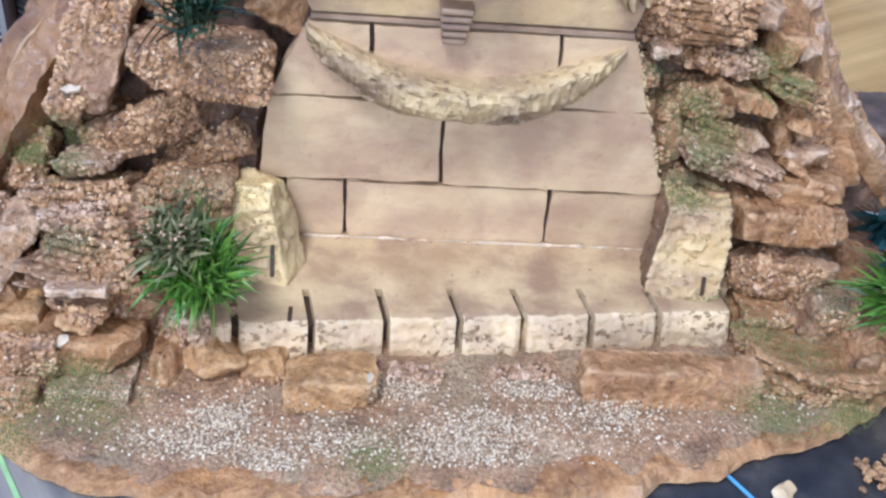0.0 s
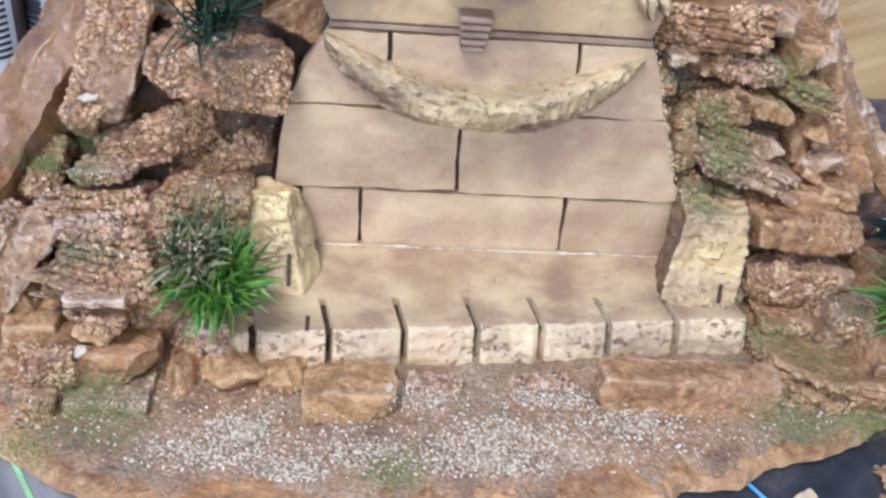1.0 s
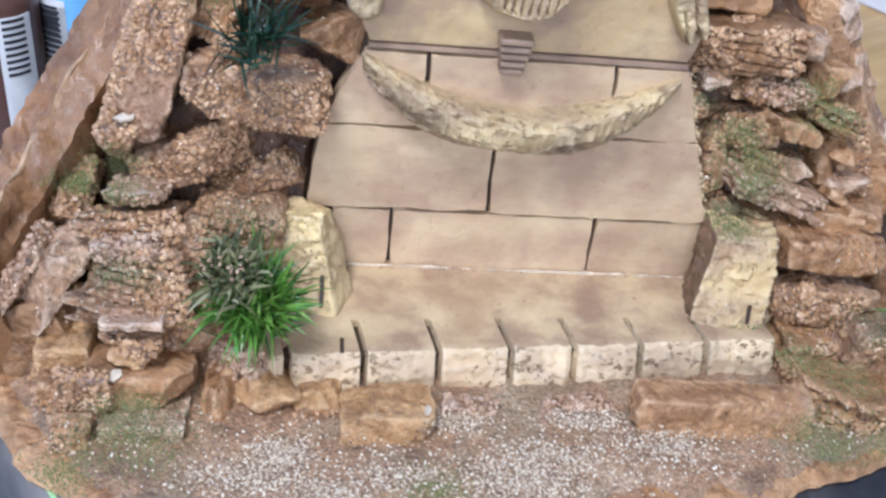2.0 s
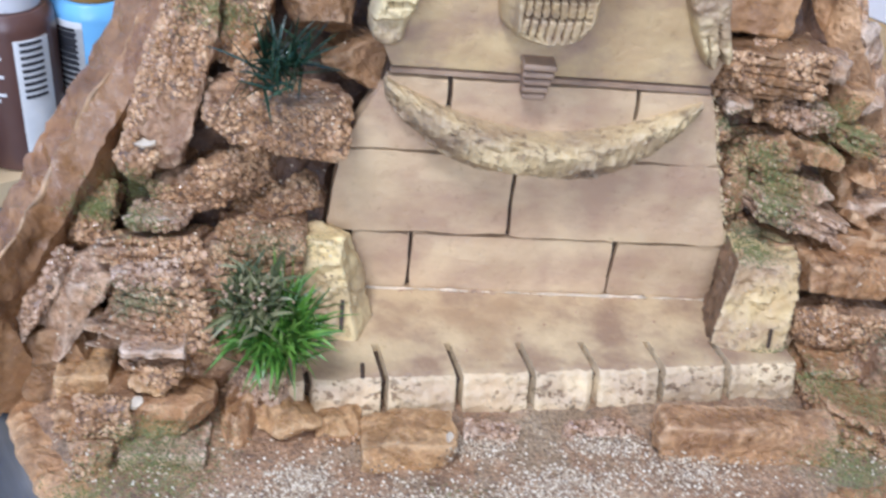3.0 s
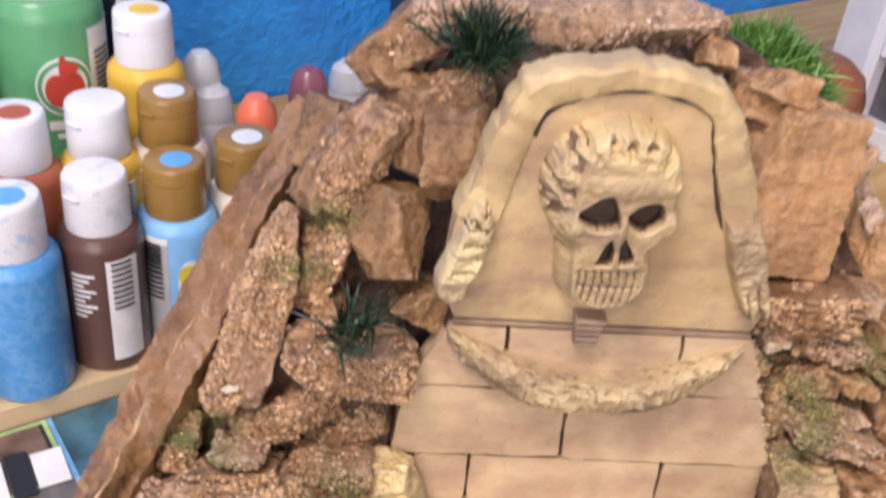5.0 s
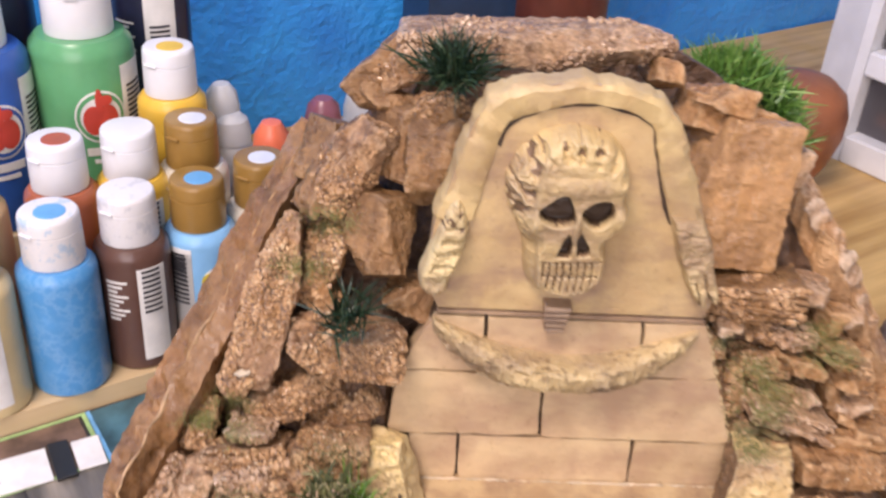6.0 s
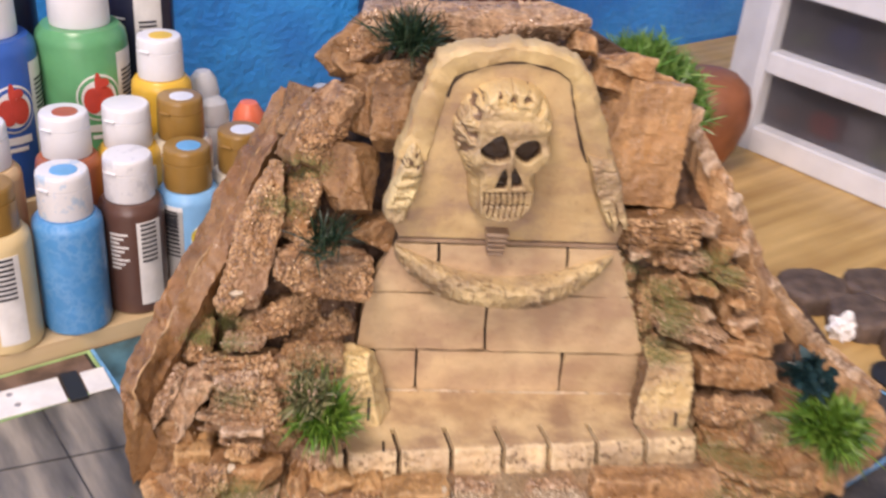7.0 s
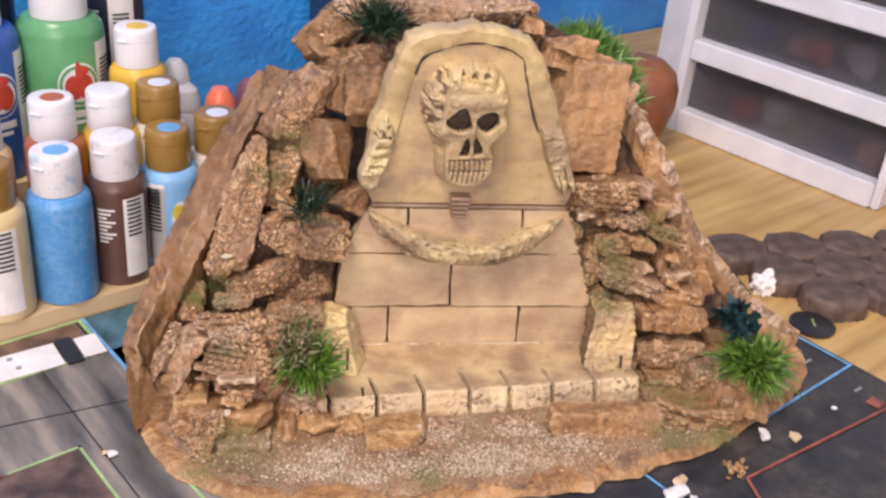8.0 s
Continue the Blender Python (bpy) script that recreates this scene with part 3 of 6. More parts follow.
part("printed_panel", rect(-0.30, -0.198, -0.04, 0.0495, Z2, Z3), M_BROWNPIC, mat, "picture of brown boots in a green outline")
for u0, u1, v0, v1, m_ in ((-0.1538, -0.1518, 0.12, 0.1585, M_GREENLINE), (-0.1515, -0.1495, 0.02, 0.1585, M_BLUELINE), (-0.45, -0.1538, 0.1205, 0.122, M_GREENLINE),
                           (-0.45, -0.1538, 0.157, 0.1585, M_GREENLINE), (-0.198, -0.1965, -0.04, 0.051, M_GREENLINE), (-0.232, -0.1965, 0.0495, 0.051, M_GREENLINE),
                           (-0.30, -0.2345, 0.0485, 0.051, M_REDLINE), (-0.166, -0.1645, -0.06, 0.01, M_GREENLINE), (-0.19, -0.1645, -0.0615, -0.06, M_GREENLINE),
                           (0.12, 0.2165, -0.1368, -0.1352, M_BLUELINE),                            (0.026, 0.0272, -0.2, -0.11, M_BLUELINE), (0.2145, 0.216, -0.1352, -0.02, M_BLUELINE)):
    part("printed_line", rect(u0, u1, v0, v1, Z2, Z3), m_, mat)


def stroke(u0, v0, u1, v1, w):
    """A thin printed line between two points of the mat."""
    way = Vector((v0 - v1, u1 - u0)).normalized() * w / 2
    bm = plate([(u0 + way.x, v0 + way.y), (u0 - way.x, v0 - way.y), (u1 - way.x, v1 - way.y), (u1 + way.x, v1 + way.y)], Z2, Z3)
    bmesh.ops.transform(bm, matrix=ROOM, verts=bm.verts)
    return bm


for u0, v0, u1, v1 in ((0.0706, -0.1605, 0.2150, -0.1750), (0.0700, -0.1600, 0.0300, -0.2260)):
    part("printed_line", stroke(u0, v0, u1, v1, 0.0015), M_REDLINE, mat)
part("printed_line", stroke(-0.2300, 0.0880, -0.1560, 0.0710, 0.0004), M_BLACK, mat, "dark joint across the printed planks")
part("printed_mark", rect(0.188, 0.196, -0.1700, -0.162, Z2, Z3 + 0.0002), M_REDLINE, mat, "red printed spot")
for u, v in ((0.192, -0.119), (0.192, -0.1535)):
    part("printed_mark", rect(u, u + 0.007, v, v + 0.0016, Z2, Z3), M_GREYINK, mat, "small unreadable grey mark")

strap = thing("paper_strap", ROOM @ pose(-0.29, 0.1385, Z3, 0, 0, -4), "white paper strap with holes and a black band", "strap")
part("band", box((-0.1, -0.011, 0), (0.115, 0.011, 0.0012), 0.0003), M_PAPER, strap)
part("black_band", box((0.116, -0.0125, 0), (0.125, 0.0125, 0.0016), 0.0003), M_BLACK, strap, "black end band")
part("tip", box((0.126, -0.010, 0), (0.1385, 0.010, 0.0012), 0.0003), M_PAPER, strap)
for x, y in ((0.045, 0.004), (0.07, 0.004), (0.092, -0.004), (0.09, 0.006), (0.02, -0.004)):
    part("hole", lathe([(0, 0.0012), (0.0016, 0.0012), (0.0016, 0.0015), (0, 0.0015)], 10), M_GREYINK, strap, m=pose(x, y, 0))

# ---- the model: core, base and side boards ----
model = thing("skull_fountain_model", Matrix.Identity(4), "hand-made foam model of a skull fountain set in brown rocks", "model scenery")
ZB = 0.0024
BASE = [(-0.166, -0.054), (-0.150, -0.083), (-0.134, -0.095), (-0.122, -0.1022), (-0.108, -0.1065), (-0.083, -0.1105), (-0.058, -0.112), (0.0116, -0.1085), (0.058, -0.1055), (0.067, -0.0985),
        (0.0842, -0.0967), (0.1000, -0.0885), (0.126, -0.0800), (0.147, -0.0715), (0.163, -0.058), (0.198, -0.036), (0.222, -0.010), (0.229, 0.010), (0.224, 0.05), (0.20, 0.11), (-0.10, 0.125), (-0.158, 0.03)]


def wavy(outline, step, amount, seed):
    """The outline with more points, each pushed a little to and fro."""
    out = []
    for (x0, y0), (x1, y1) in zip(outline, outline[1:] + outline[:1]):
        k = max(1, int(math.hypot(x1 - x0, y1 - y0) / step))
        for i in range(k):
            x, y = x0 + (x1 - x0) * i / k, y0 + (y1 - y0) * i / k
            out.append((x + amount * rough((x, y, 0), 70, seed), y + amount * rough((x, y, 3), 70, seed)))
    return out


def base_board():
    """The cut foam base: its torn rim slopes out from the flat top to the wider foot."""
    rim = wavy(BASE, 0.0016, 0.0016, 3)
    verts, faces = [], []
    k = len(rim)
    for depth, z in ((0.0, ZB), (0.0004, 0.0036), (0.0022, 0.0054), (0.0038, 0.0064), (0.0052, 0.0066), (0.016, 0.0066)):
        for x, y in rim:
            way = Vector((0.02 - x, -0.005 - y)).normalized()
            tear = depth * (1 + 0.75 * rough((x, y, 1), 130, 14)) if depth < 0.01 else depth
            jag = 0.0006 * rough((x, y, z * 9), 420, 15) if 0 < depth < 0.01 else 0.0
            verts.append((x + way.x * (tear + jag), y + way.y * (tear + jag), z + (jag if z > 0.003 else 0)))
    for r in range(5):
        for i in range(k):
            j = (i + 1) % k
            faces.append((r * k + i, r * k + j, (r + 1) * k + j, (r + 1) * k + i))
    faces.append(list(range(5 * k, 6 * k)))
    faces.append(list(range(k))[::-1])
    return mesh_from("base_board", verts, faces, M_RIM)


part("base_board", base_board(), None, model, "orange-brown torn foam base")


def ground_height(x, y):
    edge = min(1.0, max(0.0, (y + 0.112) / 0.05))
    return 0.0062 + 0.0018 * edge + 0.0008 * rough((x, y, 0), 40, 2)


def inside(x, y, outline):
    hit = False
    for (x0, y0), (x1, y1) in zip(outline, outline[1:] + outline[:1]):
        if (y0 > y) != (y1 > y) and x < x0 + (y - y0) / (y1 - y0) * (x1 - x0):
            hit = not hit
    return hit


def ground_sheet():
    """Sand in rings from the board's rim inwards."""
    bm = bmesh.new()
    rim = wavy(BASE[:17], 0.004, 0.0014, 3)[:-6]
    rows = []
    for k in range(15):
        t = (k / 14) ** 1.5
        row = []
        for x, y in rim:
            bare = 0.10 + 0.10 * max(-0.7, min(1.0, 2.2 * rough((x, y, 9), 26, 18))) + 0.025 * rough((x, y, 2), 160, 19)
            px, py = x + (0.01 - x) * (0.04 + 0.22 * t), y + (-0.036 - y) * (bare + (1 - bare) * t)
            z = 0.0064 + (ground_height(px, py) + 0.0009 - 0.0064) * min(1.0, t * 9) + 0.0006 * rough((px, py, 5), 260, 8) * min(1.0, t * 8)
            row.append(bm.verts.new((px, py, z)))
        rows.append(row)
    for a, b in zip(rows, rows[1:]):
        for i in range(len(a) - 1):
            bm.faces.new((a[i], a[i + 1], b[i + 1], b[i]))
    return bm


part("sandy_ground", ground_sheet(), M_GROUND, model, "glued sand and grit in front of the step", smooth=True)


def lerp(x, stops):
    for (a, p), (b, q) in zip(stops, stops[1:]):
        if x <= b:
            t = max(0.0, (x - a) / (b - a))
            return p + (q - p) * t
    return stops[-1][1]


TOP = [(-0.17, 0.035), (-0.14, 0.085), (-0.113, 0.115), (-0.08, 0.148), (-0.056, 0.176), (0.05, 0.185), (0.075, 0.172), (0.09, 0.155), (0.117, 0.115), (0.143, 0.066), (0.19, 0.02), (0.222, 0.012)]


def core_front(x, z):
    if x < 0:
        y = -0.024 + 0.45 * z + 0.7 * max(0.0, z - 0.085) + (0.3 * (-0.112 - x) if x < -0.112 else 0.0)
    else:
        y = -0.012 + 0.40 * z + 0.7 * max(0.0, z - 0.11) + 0.25 * max(0.0, x - 0.09)
    if -0.064 < x < 0.088:
        y = max(y, 0.016)
    return y


def core():
    bm = bmesh.new()
    cols = []
    for i in range(81):
        x = -0.150 + 0.364 * i / 80
        zt = lerp(x, TOP)
        col = []
        for j in range(25):
            z = 0.004 + (zt - 0.004) * j / 24
            y = min(core_front(x, z), 0.098)
            col.append(bm.verts.new((x, y + 0.006 * rough((x, z, 0), 55, 9), z)))
        yb = 0.10
        col += [bm.verts.new((x, yb, zt)), bm.verts.new((x, yb + 0.004, 0.004))]
        cols.append(col)
    for a, b in zip(cols, cols[1:]):
        for j in range(len(a) - 1):
            bm.faces.new((a[j], b[j], b[j + 1], a[j + 1]))
        bm.faces.new((a[-1], b[-1], b[0], a[0]))
    bm.faces.new(cols[0][::-1])
    bm.faces.new(cols[-1])
    return bm


part("rock_core", core(), M_CORE, model, "brown foam behind the stones, darkened for the shade in the gaps")


def board(stations, seed, sub=14, wave=0.0012, across=5, cuts=0.0):
    """A side board lofted along stations, each a ring of points; cuts step its outer face."""
    bm = bmesh.new()
    rings = []
    for a, b in zip(stations, stations[1:]):
        for i in range(sub):
            t = i / sub
            rings.append([Vector(p).lerp(Vector(q), t) for p, q in zip(a, b)])
    rings.append([Vector(p) for p in stations[-1]])
    made = []
    for n_, ring in enumerate(rings):
        row = []
        for j, (p, q) in enumerate(zip(ring, ring[1:] + ring[:1])):
            for i in range(across):
                v = p.lerp(q, i / across)
                v = v + Vector((wave * rough(v, 70, seed), wave * rough(v, 70, seed + 1), wave * rough(v, 70, seed + 2)))
                if cuts and j == 0:
                    v.z += cuts * ((n_ * 0.16 + 0.6 * rough(v, 30, seed + 4)) % 1.0 - 0.5) * math.sin(math.pi * i / across)
                row.append(bm.verts.new(v + 0.0006 * Vector((rough(v, 330, seed + 5), rough(v, 330, seed + 6), rough(v, 330, seed + 7)))))
        made.append(row)
    k = len(made[0])
    for a, b in zip(made, made[1:]):
        for j in range(k):
            bm.faces.new((a[j], a[(j + 1) % k], b[(j + 1) % k], b[j]))
    bm.faces.new(made[0][::-1])
    bm.faces.new(made[-1])
    return bm


def ridge_line(stations, seed, wave, index, r):
    """The scuffed pale edge along one ridge of a board."""
    bm = bmesh.new()
    rings = []
    for a, b in zip(stations, stations[1:]):
        for i in range(14):
            v = Vector(a[index]).lerp(Vector(b[index]), i / 14)
            v = v + Vector((wave * rough(v, 70, seed), wave * rough(v, 70, seed + 1), wave * rough(v, 70, seed + 2)))
            rr = r * max(0.2, 0.8 + 0.9 * rough(v, 90, seed + 9))
            rings.append([bm.verts.new(v + Vector((rr * math.cos(t), 0.3 * rr * math.cos(t), 0.8 * rr * math.sin(t) - 0.0002))) for t in (0, 1.05, 2.1, 3.14, 4.2, 5.24)])
    for a, b in zip(rings, rings[1:]):
        for j in range(6):
            bm.faces.new((a[j], a[(j + 1) % 6], b[(j + 1) % 6], b[j]))
    return bm


# outer edge, ridge, inner edge, inner foot, outer foot
LEFT = [[(-0.1100, 0.0760, 0.1530), (-0.1040, 0.0660, 0.1520), (-0.0990, 0.0600, 0.1500), (-0.0922, 0.0900, 0.0040), (-0.1150, 0.1000, 0.0040)],
        [(-0.1290, 0.0560, 0.1240), (-0.1205, 0.0430, 0.1260), (-0.1180, 0.0340, 0.1210), (-0.1170, 0.0700, 0.0040), (-0.1300, 0.0780, 0.0040)],
        [(-0.1465, 0.0360, 0.0940), (-0.1360, 0.0200, 0.0960), (-0.1310, 0.0100, 0.0880), (-0.1300, 0.0500, 0.0040), (-0.1450, 0.0550, 0.0040)],
        [(-0.1610, -0.0040, 0.0720), (-0.1558, -0.0160, 0.0680), (-0.1490, -0.0200, 0.0590), (-0.1502, 0.0000, 0.0040), (-0.1600, 0.0060, 0.0040)],
        [(-0.1735, -0.0380, 0.0515), (-0.1650, -0.0470, 0.0540), (-0.1615, -0.0420, 0.0380), (-0.1553, -0.0300, 0.0040), (-0.1705, -0.0360, 0.0030)],
        [(-0.1715, -0.0460, 0.0440), (-0.1650, -0.0535, 0.0340), (-0.1590, -0.0480, 0.0340), (-0.1548, -0.0400, 0.0040), (-0.1685, -0.0545, 0.0030)]]
part("side_board", board(LEFT, 4, 22, 0.0022, 7, 0.0030), M_BOARD, model, "slanting brown foam side board with a carved edge", smooth=True)
part("scuffed_edge", ridge_line(LEFT, 4, 0.0022, 1, 0.0008), M_RIDGE, model, "pale scuffed ridge of the side board", smooth=True)
RIGHT = [[(0.098, 0.072, 0.160), (0.090, 0.066, 0.158), (0.090, 0.075, 0.02), (0.100, 0.08, 0.02)],
         [(0.122, 0.044, 0.127), (0.114, 0.036, 0.126), (0.115, 0.05, 0.01), (0.124, 0.055, 0.01)],
         [(0.150, 0.031, 0.080), (0.142, 0.021, 0.078), (0.143, 0.035, 0.008), (0.154, 0.045, 0.008)],
         [(0.197, 0.038, 0.030), (0.186, 0.025, 0.031), (0.184, 0.020, 0.006), (0.200, 0.040, 0.006)],
         [(0.226, 0.020, 0.014), (0.213, 0.006, 0.015), (0.208, 0.0, 0.006), (0.226, 0.018, 0.006)]]
part("side_board", board(RIGHT, 6, wave=0.002), M_ORANGE, model, "thin orange foam board along the slope")


def torn_rim(stations, seed, r):
    """The thick torn edge along the top of a board."""
    verts, faces = [], []
    n_, k = 34, 10
    for a, b in zip(stations, stations[1:]):
        for i in range(n_):
            v = (Vector(a[0]).lerp(Vector(b[0]), i / n_) + Vector(a[1]).lerp(Vector(b[1]), i / n_)) / 2
            v = v + 0.0022 * Vector((rough(v, 110, seed), rough(v, 110, seed + 1), rough(v, 110, seed + 2)))
            rr = r * max(0.45, 1.0 + 0.8 * rough(v, 90, seed + 9))
            for j in range(k):
                t = math.tau * j / k
                q = v + Vector((rr * 1.25 * math.cos(t), rr * 0.9 * math.cos(t), rr * 0.85 * math.sin(t) - 0.0008))
                verts.append(q + 0.0011 * Vector((rough(q, 330, seed), rough(q, 360, seed + 4), rough(q, 380, seed + 5))))
    m_ = len(verts) // k
    for i in range(m_ - 1):
        for j in range(k):
            faces.append((i * k + j, i * k + (j + 1) % k, (i + 1) * k + (j + 1) % k, (i + 1) * k + j))
    me = mesh_from("torn_rim", verts, faces, M_PINK, True)
    me.set_sharp_from_angle(angle=radians(32))
    return me


part("torn_rim", torn_rim(RIGHT, 33, 0.0030), None, model, "pale torn rim of the board")

# ---- the fountain: step, wall, arch, skull, basin ----
ZL = 0.0205


def step_front(x):
    """The step's front edge and the inner ends of its slits: it stands a little askew."""
    return -0.0450 + 0.089 * x, -0.0288 + 0.059 * x


def tread(x0, x1, y_back, shift, z0, z1):
    return plate([(x0, step_front(x0)[shift < 0.5] + shift * 0.003), (x1, step_front(x1)[shift < 0.5] + shift * 0.003), (x1, y_back), (x0, y_back)], z0, z1)


part("step_slab", tread(-0.0880, 0.1050, 0.004, 0.0, 0.006, ZL), M_STEP, model, "sandstone-coloured step in front of the wall")
part("step_back", tread(-0.0870, 0.1030, -0.010, 1.0, 0.004, ZL - 0.0035), M_GROOVE, model, "dark joints between the edge blocks")
part("wall_back", slab([(-0.0665, 0.008), (0.08, 0.008), (0.0775, 0.046), (0.056, 0.111), (-0.0495, 0.111), (-0.0655, 0.05)], 0.0022, 0.014), M_GROOVE, model, "dark joints of the block wall")


def glide(points, u):
    """A point on the smooth curve through the points, u counted in points."""
    k = min(int(u), len(points) - 2)
    t = u - k
    p = [Vector(points[min(max(k + d, 0), len(points) - 1)]) for d in (-1, 0, 1, 2)]
    return 0.5 * (2 * p[1] + (p[2] - p[0]) * t + (2 * p[0] - 5 * p[1] + 4 * p[2] - p[3]) * t * t + (3 * p[1] - p[0] - 3 * p[2] + p[3]) * t ** 3)


INNER = [(-0.0385, 0.1500), (-0.0365, 0.1590), (-0.0335, 0.1740), (-0.0312, 0.1842), (-0.0257, 0.1909), (-0.0080, 0.1970), (0.0060, 0.1967), (0.0204, 0.1912), (0.0240, 0.1815), (0.0268, 0.1715), (0.0310, 0.1605), (0.0350, 0.1500)]
OUTER = [(-0.0530, 0.1500), (-0.0495, 0.1615), (-0.0444, 0.1802), (-0.0395, 0.1933), (-0.0306, 0.2010), (-0.0080, 0.2057), (0.0076, 0.2043), (0.0238, 0.1999), (0.0324, 0.1908), (0.0370, 0.1800), (0.0430, 0.1660), (0.0490, 0.1500)]
ARCH = [(-0.0490, 0.1095), (-0.0535, 0.122), (-0.0533, 0.138)] + [(x * 0.985, z - 0.0012) for x, z in OUTER] + [(0.0515, 0.142), (0.057, 0.122), (0.055, 0.1095)]
part("niche_plate", slab([tuple(glide(ARCH, i / 4)) for i in range(len(ARCH) * 4 - 3)], -0.001, 0.010, 0.0008), M_NICHE, model, "flat stone plate behind the skull")


def arch_band():
    """The raised hood: a rounded band between the inner and outer curves."""
    bm = bmesh.new()
    rings = []
    n = len(INNER)
    for i in range((n - 1) * 14 + 1):
        a, b = glide(INNER, i / 14), glide(OUTER, i / 14)
        ring = []
        for s, out in ((0.0, 0.0), (0.008, -0.0010), (0.06, -0.0018), (0.40, -0.0024), (0.72, -0.0022), (0.88, -0.0006), (0.96, 0.0020), (0.99, 0.0055), (0.98, 0.0100)):
            p = a.lerp(b, s)
            chip = (0.25 + 0.75 * min(1.0, s)) * (0.0015 * rough((p.x, 2, p.y), 80, 13) + 0.0007 * rough((p.x, s, p.y), 300, 14))
            way = (b - a).normalized()
            ring.append(bm.verts.new((p.x + way.x * chip, out - 0.0005 + 0.0007 * rough((p.x, s, p.y), 120, 12), p.y + way.y * chip)))
        rings.append(ring)
    for p, q in zip(rings, rings[1:]):
        for j in range(8):
            bm.faces.new((p[j], p[j + 1], q[j + 1], q[j]))
    bm.faces.new(rings[0])
    bm.faces.new(rings[-1][::-1])
    return bm


part("arch_hood", arch_band(), M_ARCH, model, "rounded yellow stone hood over the skull", smooth=True)


def groove():
    """The scored line inside the hood, cut deep in places and shallow in others."""
    bm = bmesh.new()
    rows = []
    for k in range(91):
        p = glide(INNER, 2.6 + 8.2 * k / 90)
        d = (p - Vector((-0.003, 0.160))).normalized()
        w = max(0.00006, 0.00042 + 0.0010 * rough((p.x, 0, p.y), 70, 6)) + (0.0003 if p.y < 0.166 else 0.0)
        a, b = p - d * (w + 0.0002), p + d * 0.0003
        rows.append([bm.verts.new((q.x, y, q.y)) for q, y in ((a, -0.0014), (b, -0.0014), (b, -0.0005), (a, -0.0005))])
    for a, b in zip(rows, rows[1:]):
        for j in range(4):
            bm.faces.new((a[j], a[(j + 1) % 4], b[(j + 1) % 4], b[j]))
    return bm


part("groove_line", groove(), M_GROOVE, model, "dark line scored under the hood")


def depth_in(poly, X, Z):
    """How far each point lies inside a closed outline (below nought: outside)."""
    best, within = np.full(X.shape, 1e9), np.zeros(X.shape, bool)
    for (x0, z0), (x1, z1) in zip(poly, poly[1:] + poly[:1]):
        ex, ez = x1 - x0, z1 - z0
        t = np.clip(((X - x0) * ex + (Z - z0) * ez) / (ex * ex + ez * ez + 1e-15), 0, 1)
        best = np.minimum(best, np.hypot(X - x0 - t * ex, Z - z0 - t * ez))
        if ez:
            within ^= ((z0 > Z) != (z1 > Z)) & (X < ex * (Z - z0) / ez + x0)
    return np.where(within, best, -best)


def rounded(poly, k=6):
    """The closed outline with smooth bends."""
    loop = poly[-1:] + poly + poly[:2]
    return [tuple(glide(loop, 1 + i / k)) for i in range(len(poly) * k)]


def grain_field(X, Z, scale, seed, octaves=3):
    return np.array([[rough((x, z, 0), scale, seed, octaves) for x, z in zip(a, b)] for a, b in zip(X, Z)])


def soft_step(v):
    v = np.clip(v, 0, 1)
    return v * v * (3 - 2 * v)


def ball(X, Z, cx, cz, rx, rz):
    return np.clip(1 - ((X - cx) / rx) ** 2 - ((Z - cz) / rz) ** 2, 0, 1)


def relief(name, outline, step, carve, skin, wash, pit):
    """A carving that stands out of the plate; carve gives its height and how far its hollows are washed dark."""
    xs, zs = [p[0] for p in outline], [p[1] for p in outline]
    X, Z = np.meshgrid(np.arange(min(xs) - 2 * step, max(xs) + 2 * step, step), np.arange(min(zs) - 2 * step, max(zs) + 2 * step, step))
    e = depth_in(outline, X, Z)
    H, D = carve(X, Z, e)
    nz, nx = X.shape
    verts = [(x, -max(h_, -0.0004) - 0.0006 if d_ > 0 else 0.001, z) for x, z, h_, d_ in zip(X.flat, Z.flat, H.flat, e.flat)]
    faces, slots = [], []
    for j in range(nz - 1):
        for i in range(nx - 1):
            if max(e[j, i], e[j, i + 1], e[j + 1, i], e[j + 1, i + 1]) > 0:
                a = j * nx + i
                faces.append((a, a + 1, a + nx + 1, a + nx))
                dark = (D[j, i] + D[j, i + 1] + D[j + 1, i] + D[j + 1, i + 1]) / 4
                slots.append(2 if dark > 1.4 else 1 if dark > 0.6 else 0)
    me = mesh_from(name, verts, faces, skin, True)
    me.materials.append(wash)
    me.materials.append(pit)
    me.polygons.foreach_set("material_index", slots)
    return me


SKULL = rounded([(-0.0050, 0.1900), (0.0055, 0.1875), (0.0125, 0.1805), (0.0150, 0.1715), (0.0140, 0.1660), (0.0160, 0.1605), (0.0145, 0.1545), (0.0105, 0.1485), (0.0112, 0.1390), (0.0104, 0.1320),
                 (0.0055, 0.1258), (-0.0025, 0.1238), (-0.0110, 0.1242), (-0.0172, 0.1270), (-0.0192, 0.1340), (-0.0205, 0.1430), (-0.0235, 0.1510), (-0.0275, 0.1590), (-0.0288, 0.1680), (-0.0265, 0.1770), (-0.0205, 0.1842), (-0.0130, 0.1885)])
EYES = (rounded([(-0.0168, 0.1608), (-0.0132, 0.1650), (-0.0084, 0.1686), (-0.0054, 0.1652), (-0.0036, 0.1575), (-0.0095, 0.1552), (-0.0143, 0.1573)], 4),
        rounded([(-0.0014, 0.1608), (0.0008, 0.1650), (0.0054, 0.1668), (0.0090, 0.1656), (0.0099, 0.1602), (0.0064, 0.1556), (0.0020, 0.1562)], 4))
